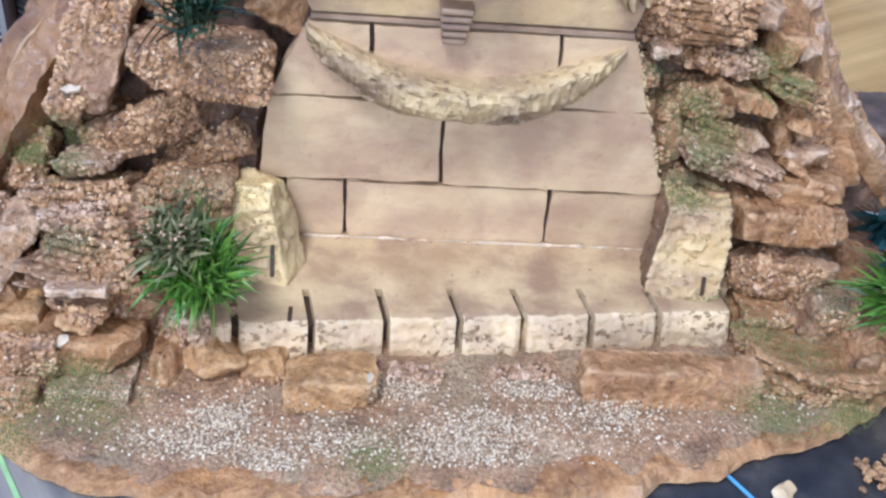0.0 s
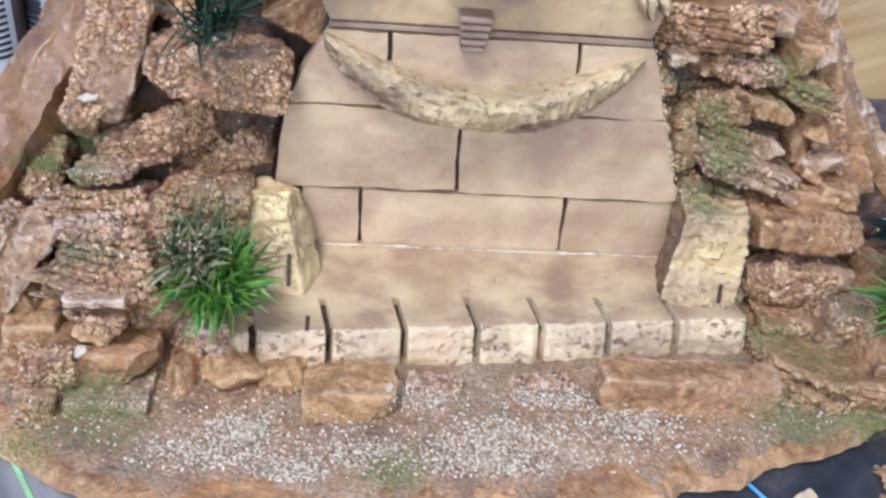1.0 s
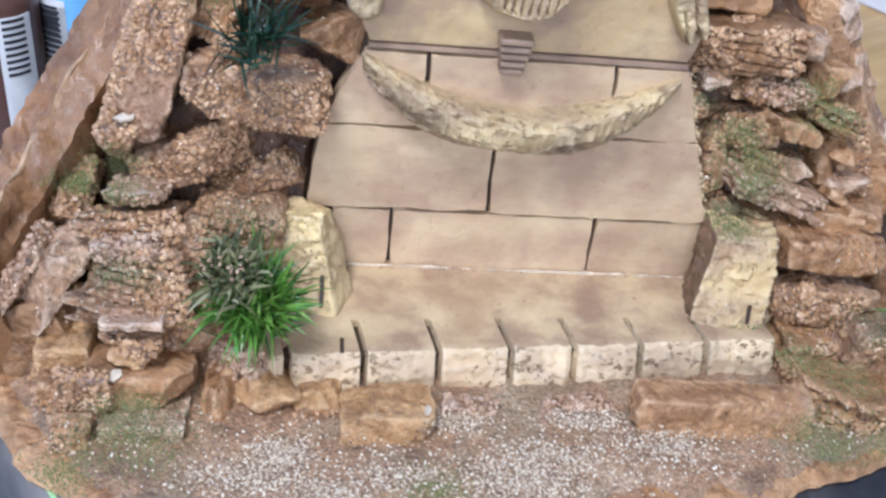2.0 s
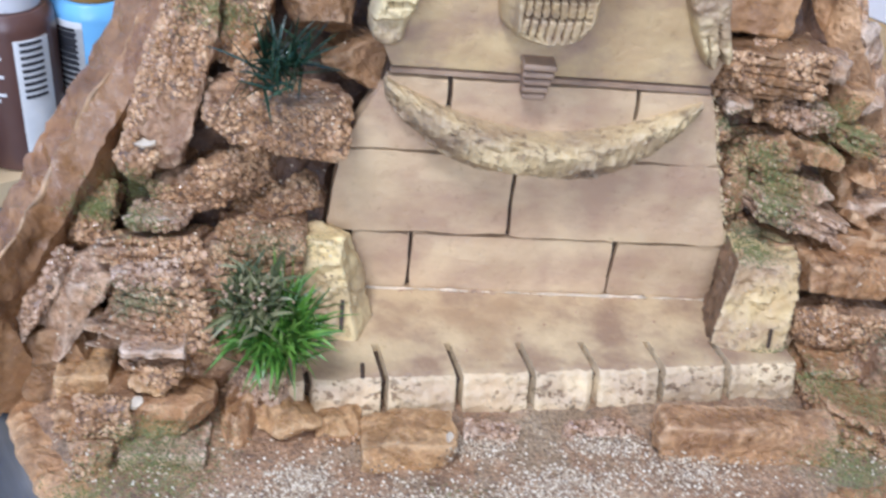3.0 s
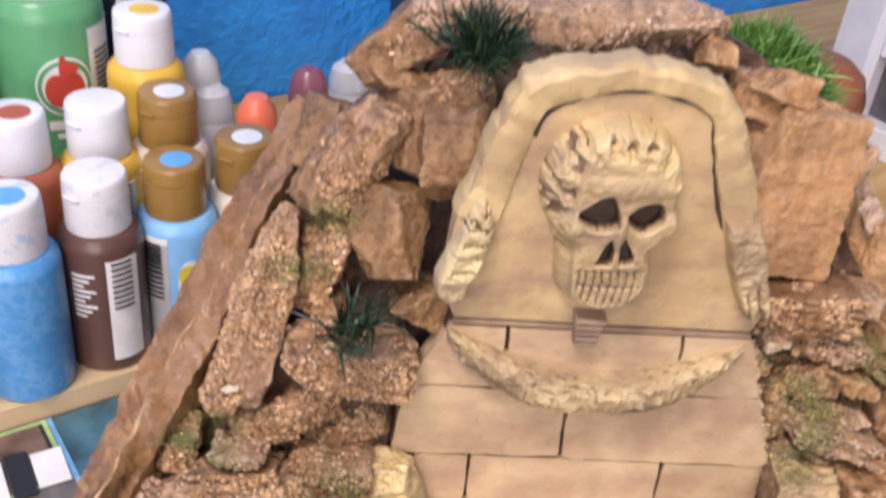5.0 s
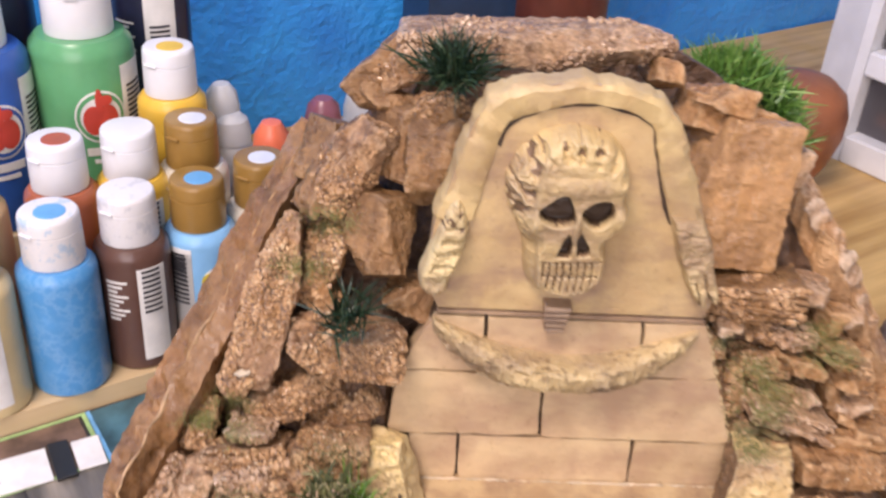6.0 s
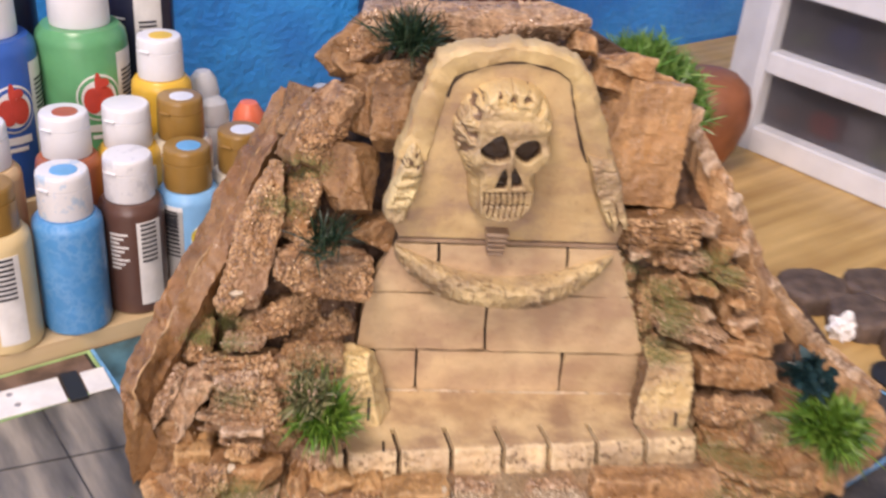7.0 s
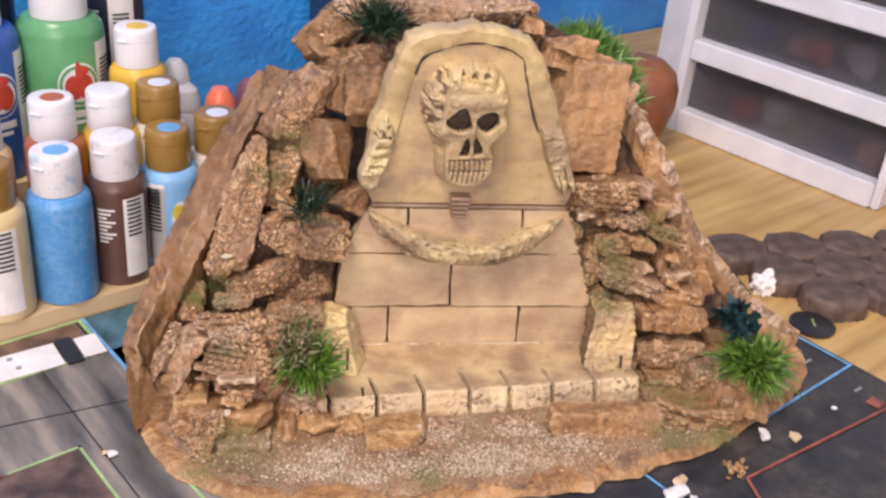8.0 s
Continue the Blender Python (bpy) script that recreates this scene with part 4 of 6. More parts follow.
NOSTRILS = ([(-0.0086, 0.1424), (-0.0063, 0.1510), (-0.0048, 0.1530), (-0.0032, 0.1487), (-0.0033, 0.1426)], [(-0.0010, 0.1430), (-0.0019, 0.1512), (-0.0005, 0.1536), (0.0031, 0.1472), (0.0036, 0.1440)])
PITS = ((-0.0059, 0.1890, 0.0020, 0.0019), (-0.0004, 0.1888, 0.0017, 0.0019), (-0.0041, 0.1840, 0.0020, 0.0021), (0.0017, 0.1846, 0.0022, 0.0018), (-0.0134, 0.1868, 0.0018, 0.0022), (-0.0098, 0.1842, 0.0016, 0.0022), (0.0078, 0.1820, 0.0018, 0.0020),
        (-0.0240, 0.1775, 0.0018, 0.0028), (-0.0228, 0.1690, 0.0024, 0.0030), (0.0120, 0.1745, 0.0015, 0.0028), (-0.0180, 0.1820, 0.0018, 0.0024))


def carve_skull(X, Z, e):
    wob = grain_field(X, Z, 130, 21)
    fine = grain_field(X, Z, 420, 22, 2)
    left = np.clip((-0.004 - X) / 0.020, 0, 1)
    width = 0.0028 + 0.0062 * left
    rise = np.clip(e / width, 0, 1)
    H = 0.0128 * np.sqrt(1 - (1 - rise) ** 2) + 0.0022 * ball(X, Z, -0.002, 0.164, 0.022, 0.030)
    D = np.zeros(X.shape)
    # the temple and the jaw's side are cut back in facets
    temple = soft_step((-0.0178 + 0.10 * (Z - 0.155) - X) / 0.0026) * soft_step((Z - 0.146) / 0.003)
    locks = np.sin(Z * 480 + 420 * X + 4.5 * wob)
    H = H - temple * (0.0028 + 0.0014 * locks)
    D = np.maximum(D, (temple > 0.5) * (locks > 0.62) * 0.7)
    jaw = soft_step((-0.0138 - 0.10 * (Z - 0.135) - X) / 0.0016) * soft_step((0.1480 - Z) / 0.003)
    H = H - 0.0030 * jaw
    # cheekbones and the hollows under them, the brow
    for cx in (-0.0178, 0.0108):
        H = H - 0.0030 * ball(X, Z, cx, 0.1470, 0.0046, 0.0052)
    H = H + 0.0014 * ball(X, Z, 0.0130, 0.1595, 0.0036, 0.0050) + 0.0012 * ball(X, Z, -0.0175, 0.1570, 0.0040, 0.0050)
    H = H + 0.0011 * ball(X, Z, -0.003, 0.1715, 0.017, 0.0042) + 0.0013 * ball(X, Z, -0.0026, 0.1560, 0.0018, 0.0070)
    # fluted crown
    ang = np.arctan2(X + 0.004, Z - 0.150)
    flute = np.abs((ang * 5.6 + 0.35 * wob) % 1.0 - 0.5) * 2
    crown = soft_step((np.hypot(X + 0.004, (Z - 0.158)) - 0.0225 - 0.005 * wob) / 0.004) * soft_step((Z - 0.168) / 0.008)
    H = H - crown * (0.0017 * soft_step((flute - 0.35) / 0.4) + 0.0004)
    D = np.maximum(D, (crown > 0.6) * (flute > 0.93 - 0.3 * wob) * 0.65)
    for cx, cz, rx, rz in PITS:
        b = ball(X + 0.0010 * fine, Z + 0.0010 * wob, cx, cz, rx, rz)
        H = H - 0.0014 * soft_step(b * 1.6)
        D = np.maximum(D, (b > 0.5) * 0.65 * (0.183 < cz < 0.1855))
    for hole in EYES:
        d = depth_in(hole, X, Z) + 0.0003 * wob
        H = H - 0.0075 * soft_step(d / 0.0010 + 0.3)
        D = np.maximum(D, (d > 0.00025) * 2.0)
    for hole in NOSTRILS:
        d = depth_in(hole, X, Z) + 0.0002 * wob
        H = H - 0.0055 * soft_step(d / 0.0008 + 0.3)
        D = np.maximum(D, (d > 0.0001) * 2.0)
    # teeth: two rows cut by upright strokes, under one deep line
    low = 0.1262 + 0.30 * np.abs(X + 0.0030) ** 2 / 0.012
    mouth = (X > -0.0128) & (X < 0.0078) & (Z < 0.1405) & (Z > low)
    stroke = np.abs(((X + 0.0128) / 0.00262 + 0.12 * wob + 0.10 * np.sin(Z * 500)) % 1.0 - 0.5)
    cut = mouth & (stroke > 0.34 + 0.09 * fine + 0.03 * wob)
    line = (X > -0.0134) & (X < 0.0086) & ((np.abs(Z - 0.1405 - 0.06 * X) < 0.00075) | ((np.abs(Z - 0.1338 - 0.0009 * wob) < 0.00062) & mouth))
    H = H - 0.0022 * cut - 0.0032 * line - 0.0004 * mouth
    D = np.maximum(D, np.maximum(cut * 0.85, line * 1.0))
    H = H + (0.0005 * wob + 0.00018 * fine) * np.clip(e / 0.002, 0, 1)
    return H, D


part("skull", relief("skull", SKULL, 0.00027, carve_skull, M_BONE, M_WASH_SHADE, M_GROOVE), None, model, "carved bone-coloured skull relief with hollow dark eyes")

# spout under the jaw, with ridges
for k in range(5):
    z = 0.1166 - 0.0028 * k
    w = 0.0054 - 0.0004 * k
    part("spout_ridge", box((-0.0036 - w, -0.0085 + 0.0006 * k, z - 0.0021), (-0.0036 + w, 0.001, z), 0.0006), M_SPOUT, model, "stepped brown stone spout under the jaw")


part("spout_core", box((-0.0076, -0.0050, 0.1045), (0.0004, 0.001, 0.1150)), M_WASH_SHADE, model, "brown grooves of the spout")


LEFT_HAND = rounded([(-0.0440, 0.1585), (-0.0478, 0.1560), (-0.0505, 0.1480), (-0.0545, 0.1360), (-0.0575, 0.1265), (-0.0562, 0.1205), (-0.0525, 0.1180), (-0.0470, 0.1195), (-0.0452, 0.1262), (-0.0428, 0.1330), (-0.0405, 0.1420), (-0.0402, 0.1500)], 4)
RIGHT_HAND = [(0.0335, 0.1560), (0.0460, 0.1545), (0.0512, 0.1450), (0.0540, 0.1340), (0.0580, 0.1228), (0.0572, 0.1195), (0.0550, 0.1200), (0.0532, 0.1232), (0.0538, 0.1190), (0.0516, 0.1172), (0.0490, 0.1195), (0.0440, 0.1278), (0.0385, 0.1400)]


def carve_left_hand(X, Z, e):
    wob, fine = grain_field(X, Z, 210, 31), grain_field(X, Z, 520, 32, 2)
    H = 0.0066 * np.sqrt(1 - (1 - np.clip(e / 0.0026, 0, 1)) ** 2) + 0.0009 * wob + 0.0003 * fine
    along = Z - 0.10 * (X + 0.05)
    fist = soft_step((along - 0.1275) / 0.001) * soft_step((0.1485 - along) / 0.001)
    beat = np.abs(((along - 0.1275) / 0.00520 + 0.10 * wob) % 1.0 - 0.5)
    gap = fist * (beat > 0.30) * (X > -0.0535 + 0.25 * (Z - 0.128)) * (X < -0.0420 + 0.22 * (Z - 0.14))
    H = H - 0.0044 * gap + 0.0014 * (1 - gap) * fist
    crumbs = (Z > 0.1475) * (fine + 0.6 * wob > 0.16)
    H = H - 0.0014 * crumbs * (Z < 0.1570)
    return H, np.maximum(gap * 0.9, crumbs * (Z < 0.1555) * 0.65)


def carve_right_hand(X, Z, e):
    wob, fine = grain_field(X, Z, 190, 34), grain_field(X, Z, 520, 35, 2)
    H = 0.0068 * np.sqrt(1 - (1 - np.clip(e / 0.0018, 0, 1)) ** 2) + 0.0008 * wob + 0.0003 * fine
    across = X - 0.0445 + 0.34 * (Z - 0.1350)
    cuts = np.zeros(X.shape)
    for c, top in ((0.0008, 0.1300), (0.0046, 0.1345)):
        cuts = np.maximum(cuts, (np.abs(across - c - 0.0005 * wob) < 0.00042) * (Z < top))
    wrist = (np.abs(Z - 0.1505 + 0.2 * (X - 0.04) - 0.0010 * wob) < 0.0006)
    H = H - 0.0022 * cuts - 0.0006 * wrist - 0.0012 * soft_step((Z - 0.1500) / 0.004)
    return H, cuts * 0.8


part("hand", relief("hand", LEFT_HAND, 0.00034, carve_left_hand, M_CREAM, M_WASH_SHADE, M_WASH_SHADE), None, model, "pale carved stone fist beside the skull")
part("hand", relief("hand", RIGHT_HAND, 0.00034, carve_right_hand, M_CREAM, M_WASH_SHADE, M_WASH_SHADE), None, model, "pale carved stone hand with long fingers")


def basin():
    """A torn crescent trough: a flat top ledge, a lip and a pitted front that tucks under."""
    bm = bmesh.new()
    rings, n, m_ = [], 230, 40
    for i in range(n + 1):
        t = -1 + 2 * i / n
        x = 0.0018 + 0.0530 * t
        tip = max(0.0, 1 - abs(t)) ** 0.5
        zu = 0.0895 + 0.0165 * abs(t) ** 1.7 - (0.0015 if t > 0 else 0.0) * abs(t)
        zl = 0.0752 + 0.0250 * abs(t) ** 2.9
        depth = 0.0042 + 0.0112 * (1 - abs(t) ** 2.4)
        grow = min(1.0, tip * 5 + 0.35)
        ring = []
        for j in range(m_):
            a = math.tau * j / m_
            c, s_ = math.cos(a), math.sin(a)
            # a squarish section, its front upright and its foot tucked in
            fy = max(0.0, math.copysign(abs(c) ** 0.5, c))
            fz = math.copysign(abs(s_) ** 0.62, s_)
            zc, r = (zu + zl) / 2, max(0.0024, (zu - zl) / 2) * grow
            tuck = 0.75 + 0.25 * min(1.0, fz + 1.0)
            p = Vector((x, 0.0012 - fy * depth * tuck * grow, zc + r * fz + 0.0012 * fy * (fz > 0)))
            face = fy ** 0.7
            w = p.z - zc
            crease = abs(rough((p.x * 0.10, 0, w), 260, 42, 2))
            cell = noise.voronoi(Vector((p.x * 230, p.y * 480, w * 480)))[0][0]
            push = 0.0013 * rough((p.x * 0.30, p.y, w), 190, 41) - 0.0011 * max(0.0, 1 - crease * 6) + 0.0008 * (0.30 - cell) * (0.8 + rough(p, 70, 45)) + 0.0007 * rough((p.x * 0.35, p.y, w), 480, 46, 2) + 0.0005 * rough(p, 620, 44, 2)
            p += Vector((0, -1, 0.35 * fz)) * push * face
            p.z += 0.0004 * rough((p.x, 0, 0), 90, 43)
            ring.append(bm.verts.new(p))
        rings.append(ring)
    for p, q in zip(rings, rings[1:]):
        for j in range(m_):
            bm.faces.new((p[j], p[(j + 1) % m_], q[(j + 1) % m_], q[j]))
    bm.faces.new(rings[0])
    bm.faces.new(rings[-1][::-1])
    return bm


part("basin", basin(), M_TROUGH, model, "rough crescent stone basin below the spout", smooth=True)

# end blocks beside the step


def chopped(front, back, seed, flank):
    """A hand-cut block between a front and a back quadrilateral, each from its lower left round to its upper left."""
    verts, faces, slots, index = [], [], [], {}
    n_, rnd = 26, 26.0

    def at(p):
        key = tuple(round(c, 4) for c in p)
        if key not in index:
            q = Vector(p)
            q /= (abs(q.x) ** rnd + abs(q.y) ** rnd + abs(q.z) ** rnd) ** (1.0 / rnd)
            u, v, w = (q.x + 1) / 2, (q.z + 1) / 2, (q.y + 1) / 2
            f, b = ([Vector(c) for c in quad] for quad in (front, back))
            f, b = (c[0].lerp(c[1], u).lerp(c[3].lerp(c[2], u), v) for c in (f, b))
            o = f.lerp(b, w)
            out = Vector(p).normalized()
            cell = noise.voronoi(o * 230)[0][0]
            o += out * (0.0024 * rough(o, 75, seed) + 0.0010 * rough((o.x, o.y, o.z * 2.5), 230, seed, 3) - 0.0022 * max(0.0, 0.35 - cell) * (0.7 + rough(o, 50, seed + 1)))
            index[key] = len(verts)
            verts.append(o)
        return index[key]

    for axis in range(3):
        for side in (-1, 1):
            for i in range(n_):
                for j in range(n_):
                    quad = []
                    for a, b in ((i, j), (i + 1, j), (i + 1, j + 1), (i, j + 1)):
                        p = [0, 0, 0]
                        p[axis], p[(axis + 1) % 3], p[(axis + 2) % 3] = side, -1 + 2 * a / n_, -1 + 2 * b / n_
                        quad.append(at(p))
                    faces.append(quad if side > 0 else quad[::-1])
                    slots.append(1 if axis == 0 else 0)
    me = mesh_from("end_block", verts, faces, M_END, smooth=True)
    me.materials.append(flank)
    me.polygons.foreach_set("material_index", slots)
    me.set_sharp_from_angle(angle=radians(34))
    return me


# Flanks in dark brown: wash and the left side's shade in one colour.
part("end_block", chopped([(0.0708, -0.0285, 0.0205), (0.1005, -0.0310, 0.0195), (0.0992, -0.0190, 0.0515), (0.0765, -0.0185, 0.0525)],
                          [(0.0770, 0.0000, 0.0150), (0.1030, 0.0020, 0.0150), (0.1020, 0.0060, 0.0500), (0.0790, 0.0020, 0.0505)], 223, M_WASH_SHADE), None, model, "worn cream stone block at the end of the step")
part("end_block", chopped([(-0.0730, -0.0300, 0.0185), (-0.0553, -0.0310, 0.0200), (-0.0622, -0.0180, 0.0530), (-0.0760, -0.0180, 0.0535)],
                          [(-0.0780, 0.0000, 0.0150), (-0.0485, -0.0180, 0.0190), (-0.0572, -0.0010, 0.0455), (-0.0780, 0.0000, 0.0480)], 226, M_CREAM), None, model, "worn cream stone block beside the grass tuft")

# ---- stones ----
CRUMBS = (M_CRUMB, M_CRUMB, M_CRUMB, M_PALECRUMB, M_CRUMB, M_CRUMB)
SKIN = (M_SMOOTH, M_ROCK, M_ORANGE, M_PINK, M_SLABFACE, M_GOLDEN)
SEEDS = itertools.count(1)


def stone(x, y, z, w, d, h, turn, lean, style, colour, torn=0):
    """One stone at its middle, with its size, its turn in the face, its lean, the style of its skin, its colour and the way its torn side looks."""
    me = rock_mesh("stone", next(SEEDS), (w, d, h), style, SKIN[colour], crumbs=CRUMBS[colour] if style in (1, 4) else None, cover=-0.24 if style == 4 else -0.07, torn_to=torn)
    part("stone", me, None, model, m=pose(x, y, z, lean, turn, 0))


stone(-0.0871, 0.0378, 0.1494, 0.0212, 0.0300, 0.0424, 28, -25, 1, 1)
stone(-0.0652, 0.0498, 0.1575, 0.0259, 0.0300, 0.0334, 13, -20, 0, 0)
stone(-0.0515, 0.0298, 0.1578, 0.0268, 0.0300, 0.0351, 10, -14, 0, 0)
stone(-0.0500, 0.0438, 0.1728, 0.0206, 0.0300, 0.0126, 2, -20, 1, 0)
stone(-0.0709, 0.0588, 0.1697, 0.0257, 0.0300, 0.0102, 8, -20, 0, 0)
stone(-0.0641, 0.0638, 0.1826, 0.0225, 0.0300, 0.0124, -30, -20, 1, 1)
stone(-0.0740, 0.0215, 0.1275, 0.0265, 0.0300, 0.0350, 8, -16, 0, 0)
stone(-0.0955, 0.0250, 0.1125, 0.0150, 0.0260, 0.0360, 11, -18, 1, 2, -30)
stone(-0.1150, 0.0110, 0.1020, 0.0190, 0.0260, 0.0700, 17, -30, 1, 1, -62)
stone(-0.1437, -0.0020, 0.0490, 0.0110, 0.0260, 0.0240, 36, -30, 1, 1)
stone(-0.0997, 0.0340, 0.1421, 0.0108, 0.0260, 0.0251, 26, -28, 0, 0)
stone(-0.0838, 0.0007, 0.0911, 0.0449, 0.0320, 0.0172, 5, -8, 1, 1)
stone(-0.0597, 0.0140, 0.1052, 0.0230, 0.0260, 0.0146, -6, -5, 0, 0)
stone(-0.0889, -0.0102, 0.0450, 0.0291, 0.0300, 0.0184, 5, -12, 1, 1)
stone(-0.0815, -0.0380, 0.0133, 0.0289, 0.0260, 0.0127, 6, -6, 1, 3)
stone(-0.1417, -0.0540, 0.0099, 0.0172, 0.0260, 0.0100, 15, -15, 1, 2)
stone(0.0679, 0.0360, 0.1478, 0.0407, 0.0260, 0.0607, 3, -12, 3, 4)
stone(0.0589, 0.0498, 0.1803, 0.0233, 0.0300, 0.0121, 9, -20, 0, 2)
stone(0.0751, 0.0518, 0.1696, 0.0231, 0.0300, 0.0136, 22, -20, 0, 2)
stone(0.0868, 0.0438, 0.1556, 0.0142, 0.0300, 0.0220, 22, -20, 0, 3)
stone(0.1566, -0.0460, 0.0134, 0.0302, 0.0300, 0.0208, 17, -10, 0, 2)
stone(0.1272, -0.0543, 0.0103, 0.0382, 0.0260, 0.0137, 7, -10, 4, 2)
stone(0.1624, -0.0062, 0.0158, 0.0270, 0.0300, 0.0220, 12, -10, 0, 2)
stone(0.1762, -0.0261, 0.0111, 0.0230, 0.0300, 0.0157, 12, -10, 0, 2)
stone(0.0780, 0.0180, 0.1100, 0.0420, 0.0260, 0.0170, -2, -6, 4, 0)
stone(0.0698, 0.0140, 0.0999, 0.0122, 0.0260, 0.0051, 1, -6, 0, 3)
stone(0.0648, 0.0150, 0.0906, 0.0077, 0.0260, 0.0079, -4, -6, 1, 2)
stone(0.0973, 0.0160, 0.0951, 0.0183, 0.0260, 0.0078, 2, -6, 1, 3)
stone(0.1064, 0.0260, 0.1078, 0.0169, 0.0260, 0.0121, 11, -14, 0, 3)
stone(0.1016, 0.0120, 0.0827, 0.0218, 0.0260, 0.0103, 12, -6, 2, 2)
stone(0.0877, 0.0180, 0.0784, 0.0241, 0.0260, 0.0141, 7, -16, 1, 1)
stone(0.0952, 0.0150, 0.0670, 0.0252, 0.0260, 0.0090, 13, -16, 4, 1)
stone(0.0771, 0.0180, 0.0666, 0.0126, 0.0260, 0.0246, -10, -8, 1, 1)
stone(0.1074, 0.0110, 0.0665, 0.0130, 0.0260, 0.0100, 7, -8, 0, 3)
stone(0.1003, 0.0060, 0.0610, 0.0346, 0.0260, 0.0095, 15, -6, 4, 3)
stone(0.1339, 0.0220, 0.0674, 0.0138, 0.0260, 0.0297, -16, -16, 1, 2)
stone(0.1201, 0.0170, 0.0679, 0.0100, 0.0260, 0.0156, -3, -10, 0, 0)
stone(0.1257, 0.0100, 0.0591, 0.0117, 0.0260, 0.0065, 2, -6, 0, 2)
stone(0.1220, 0.0020, 0.0528, 0.0236, 0.0260, 0.0082, 8, -6, 0, 2)
stone(0.1383, 0.0040, 0.0530, 0.0215, 0.0260, 0.0078, 10, -6, 0, 2)
stone(0.1260, -0.0071, 0.0430, 0.0434, 0.0280, 0.0173, -1, -6, 2, 2)
stone(0.1253, -0.0112, 0.0244, 0.0390, 0.0300, 0.0174, 1, -6, 1, 1)
stone(0.0950, 0.0060, 0.0474, 0.0150, 0.0260, 0.0064, 0, -6, 0, 0)
stone(0.0846, 0.0120, 0.0475, 0.0114, 0.0260, 0.0117, 8, -6, 1, 1)
stone(0.1198, -0.0240, 0.0108, 0.0197, 0.0260, 0.0128, -3, -6, 4, 2)
stone(0.1403, -0.0314, 0.0143, 0.0255, 0.0300, 0.0245, 8, -10, 1, 1)
stone(0.1196, -0.0454, 0.0097, 0.0281, 0.0260, 0.0116, 4, -6, 4, 2)
stone(0.0846, 0.0210, 0.0943, 0.0159, 0.0260, 0.0092, 1, -8, 1, 1)
stone(0.1159, 0.0260, 0.0937, 0.0132, 0.0260, 0.0158, 6, -12, 0, 2)
stone(0.1290, 0.0340, 0.0931, 0.0090, 0.0260, 0.0105, 7, -12, 0, 3)
stone(0.1529, 0.0270, 0.0506, 0.0103, 0.0260, 0.0214, -23, -14, 0, 2)
stone(0.0694, 0.0180, 0.0742, 0.0083, 0.0260, 0.0110, -4, -8, 1, 1)
stone(-0.0141, 0.0598, 0.1966, 0.1096, 0.0300, 0.0142, -2, -4, 1, 3)
stone(-0.0740, 0.0658, 0.1832, 0.0342, 0.0300, 0.0131, -45, -10, 0, 0)
stone(0.0553, 0.0538, 0.1754, 0.0262, 0.0300, 0.0194, 17, -22, 0, 2)
stone(0.0373, 0.0558, 0.1876, 0.0139, 0.0300, 0.0103, 17, -22, 0, 2)
stone(0.0749, -0.0651, 0.0142, 0.0626, 0.0126, 0.0160, 0, -6, 3, 2)
stone(-0.0104, -0.0622, 0.0097, 0.0180, 0.0080, 0.0060, 0, -6, 1, 3)
stone(0.0271, -0.0590, 0.0097, 0.0248, 0.0080, 0.0060, 0, -6, 1, 3)
stone(-0.1314, -0.0666, 0.0160, 0.0162, 0.0080, 0.0200, 0, -6, 1, 1)
stone(0.1334, -0.0655, 0.0133, 0.0239, 0.0080, 0.0140, 0, -6, 4, 2)
stone(0.1494, -0.0576, 0.0142, 0.0178, 0.0080, 0.0160, 0, -6, 0, 0)
stone(0.1524, -0.0476, 0.0169, 0.0159, 0.0080, 0.0220, 0, -6, 0, 2)
stone(-0.0843, -0.0539, 0.0160, 0.0135, 0.0080, 0.0200, 0, -6, 1, 3)
stone(-0.1344, -0.0770, 0.0115, 0.0124, 0.0080, 0.0100, 0, -6, 1, 2)
# the left slope: slabs, layered ledges and the blocks at its foot
stone(-0.1032, 0.0045, 0.0638, 0.0413, 0.0340, 0.0158, -24, -14, 1, 1, 25)
stone(-0.0833, 0.0108, 0.0534, 0.0308, 0.0300, 0.0141, -22, -10, 1, 1, 10)
stone(-0.1163, 0.0108, 0.0660, 0.0169, 0.0260, 0.0104, 10, -10, 0, 0)
stone(-0.1283, -0.0038, 0.0739, 0.0110, 0.0260, 0.0133, 30, -20, 1, 1, -20)
stone(-0.0917, 0.0078, 0.1020, 0.0105, 0.0280, 0.0066, -8, -10, 1, 2)
stone(-0.1203, -0.0141, 0.0440, 0.0336, 0.0460, 0.0124, -6, -30, 4, 1)
stone(-0.1201, -0.0122, 0.0588, 0.0192, 0.0400, 0.0051, -8, -20, 1, 3)
stone(-0.1176, -0.0286, 0.0333, 0.0373, 0.0480, 0.0243, 3, -32, 4, 1)
stone(-0.1204, -0.0299, 0.0494, 0.0207, 0.0300, 0.0072, -6, -20, 1, 3)
stone(-0.1170, -0.0413, 0.0362, 0.0187, 0.0400, 0.0028, -3, -10, 3, 3)
stone(-0.1191, -0.0392, 0.0292, 0.0173, 0.0400, 0.0047, 0, -8, 4, 1)
stone(-0.1167, -0.0444, 0.0241, 0.0165, 0.0360, 0.0087, -14, -12, 1, 5)
stone(-0.1025, -0.0223, 0.0354, 0.0214, 0.0400, 0.0343, 4, -28, 1, 1)
stone(-0.1030, -0.0312, 0.0156, 0.0236, 0.0400, 0.0208, 0, -20, 1, 1)
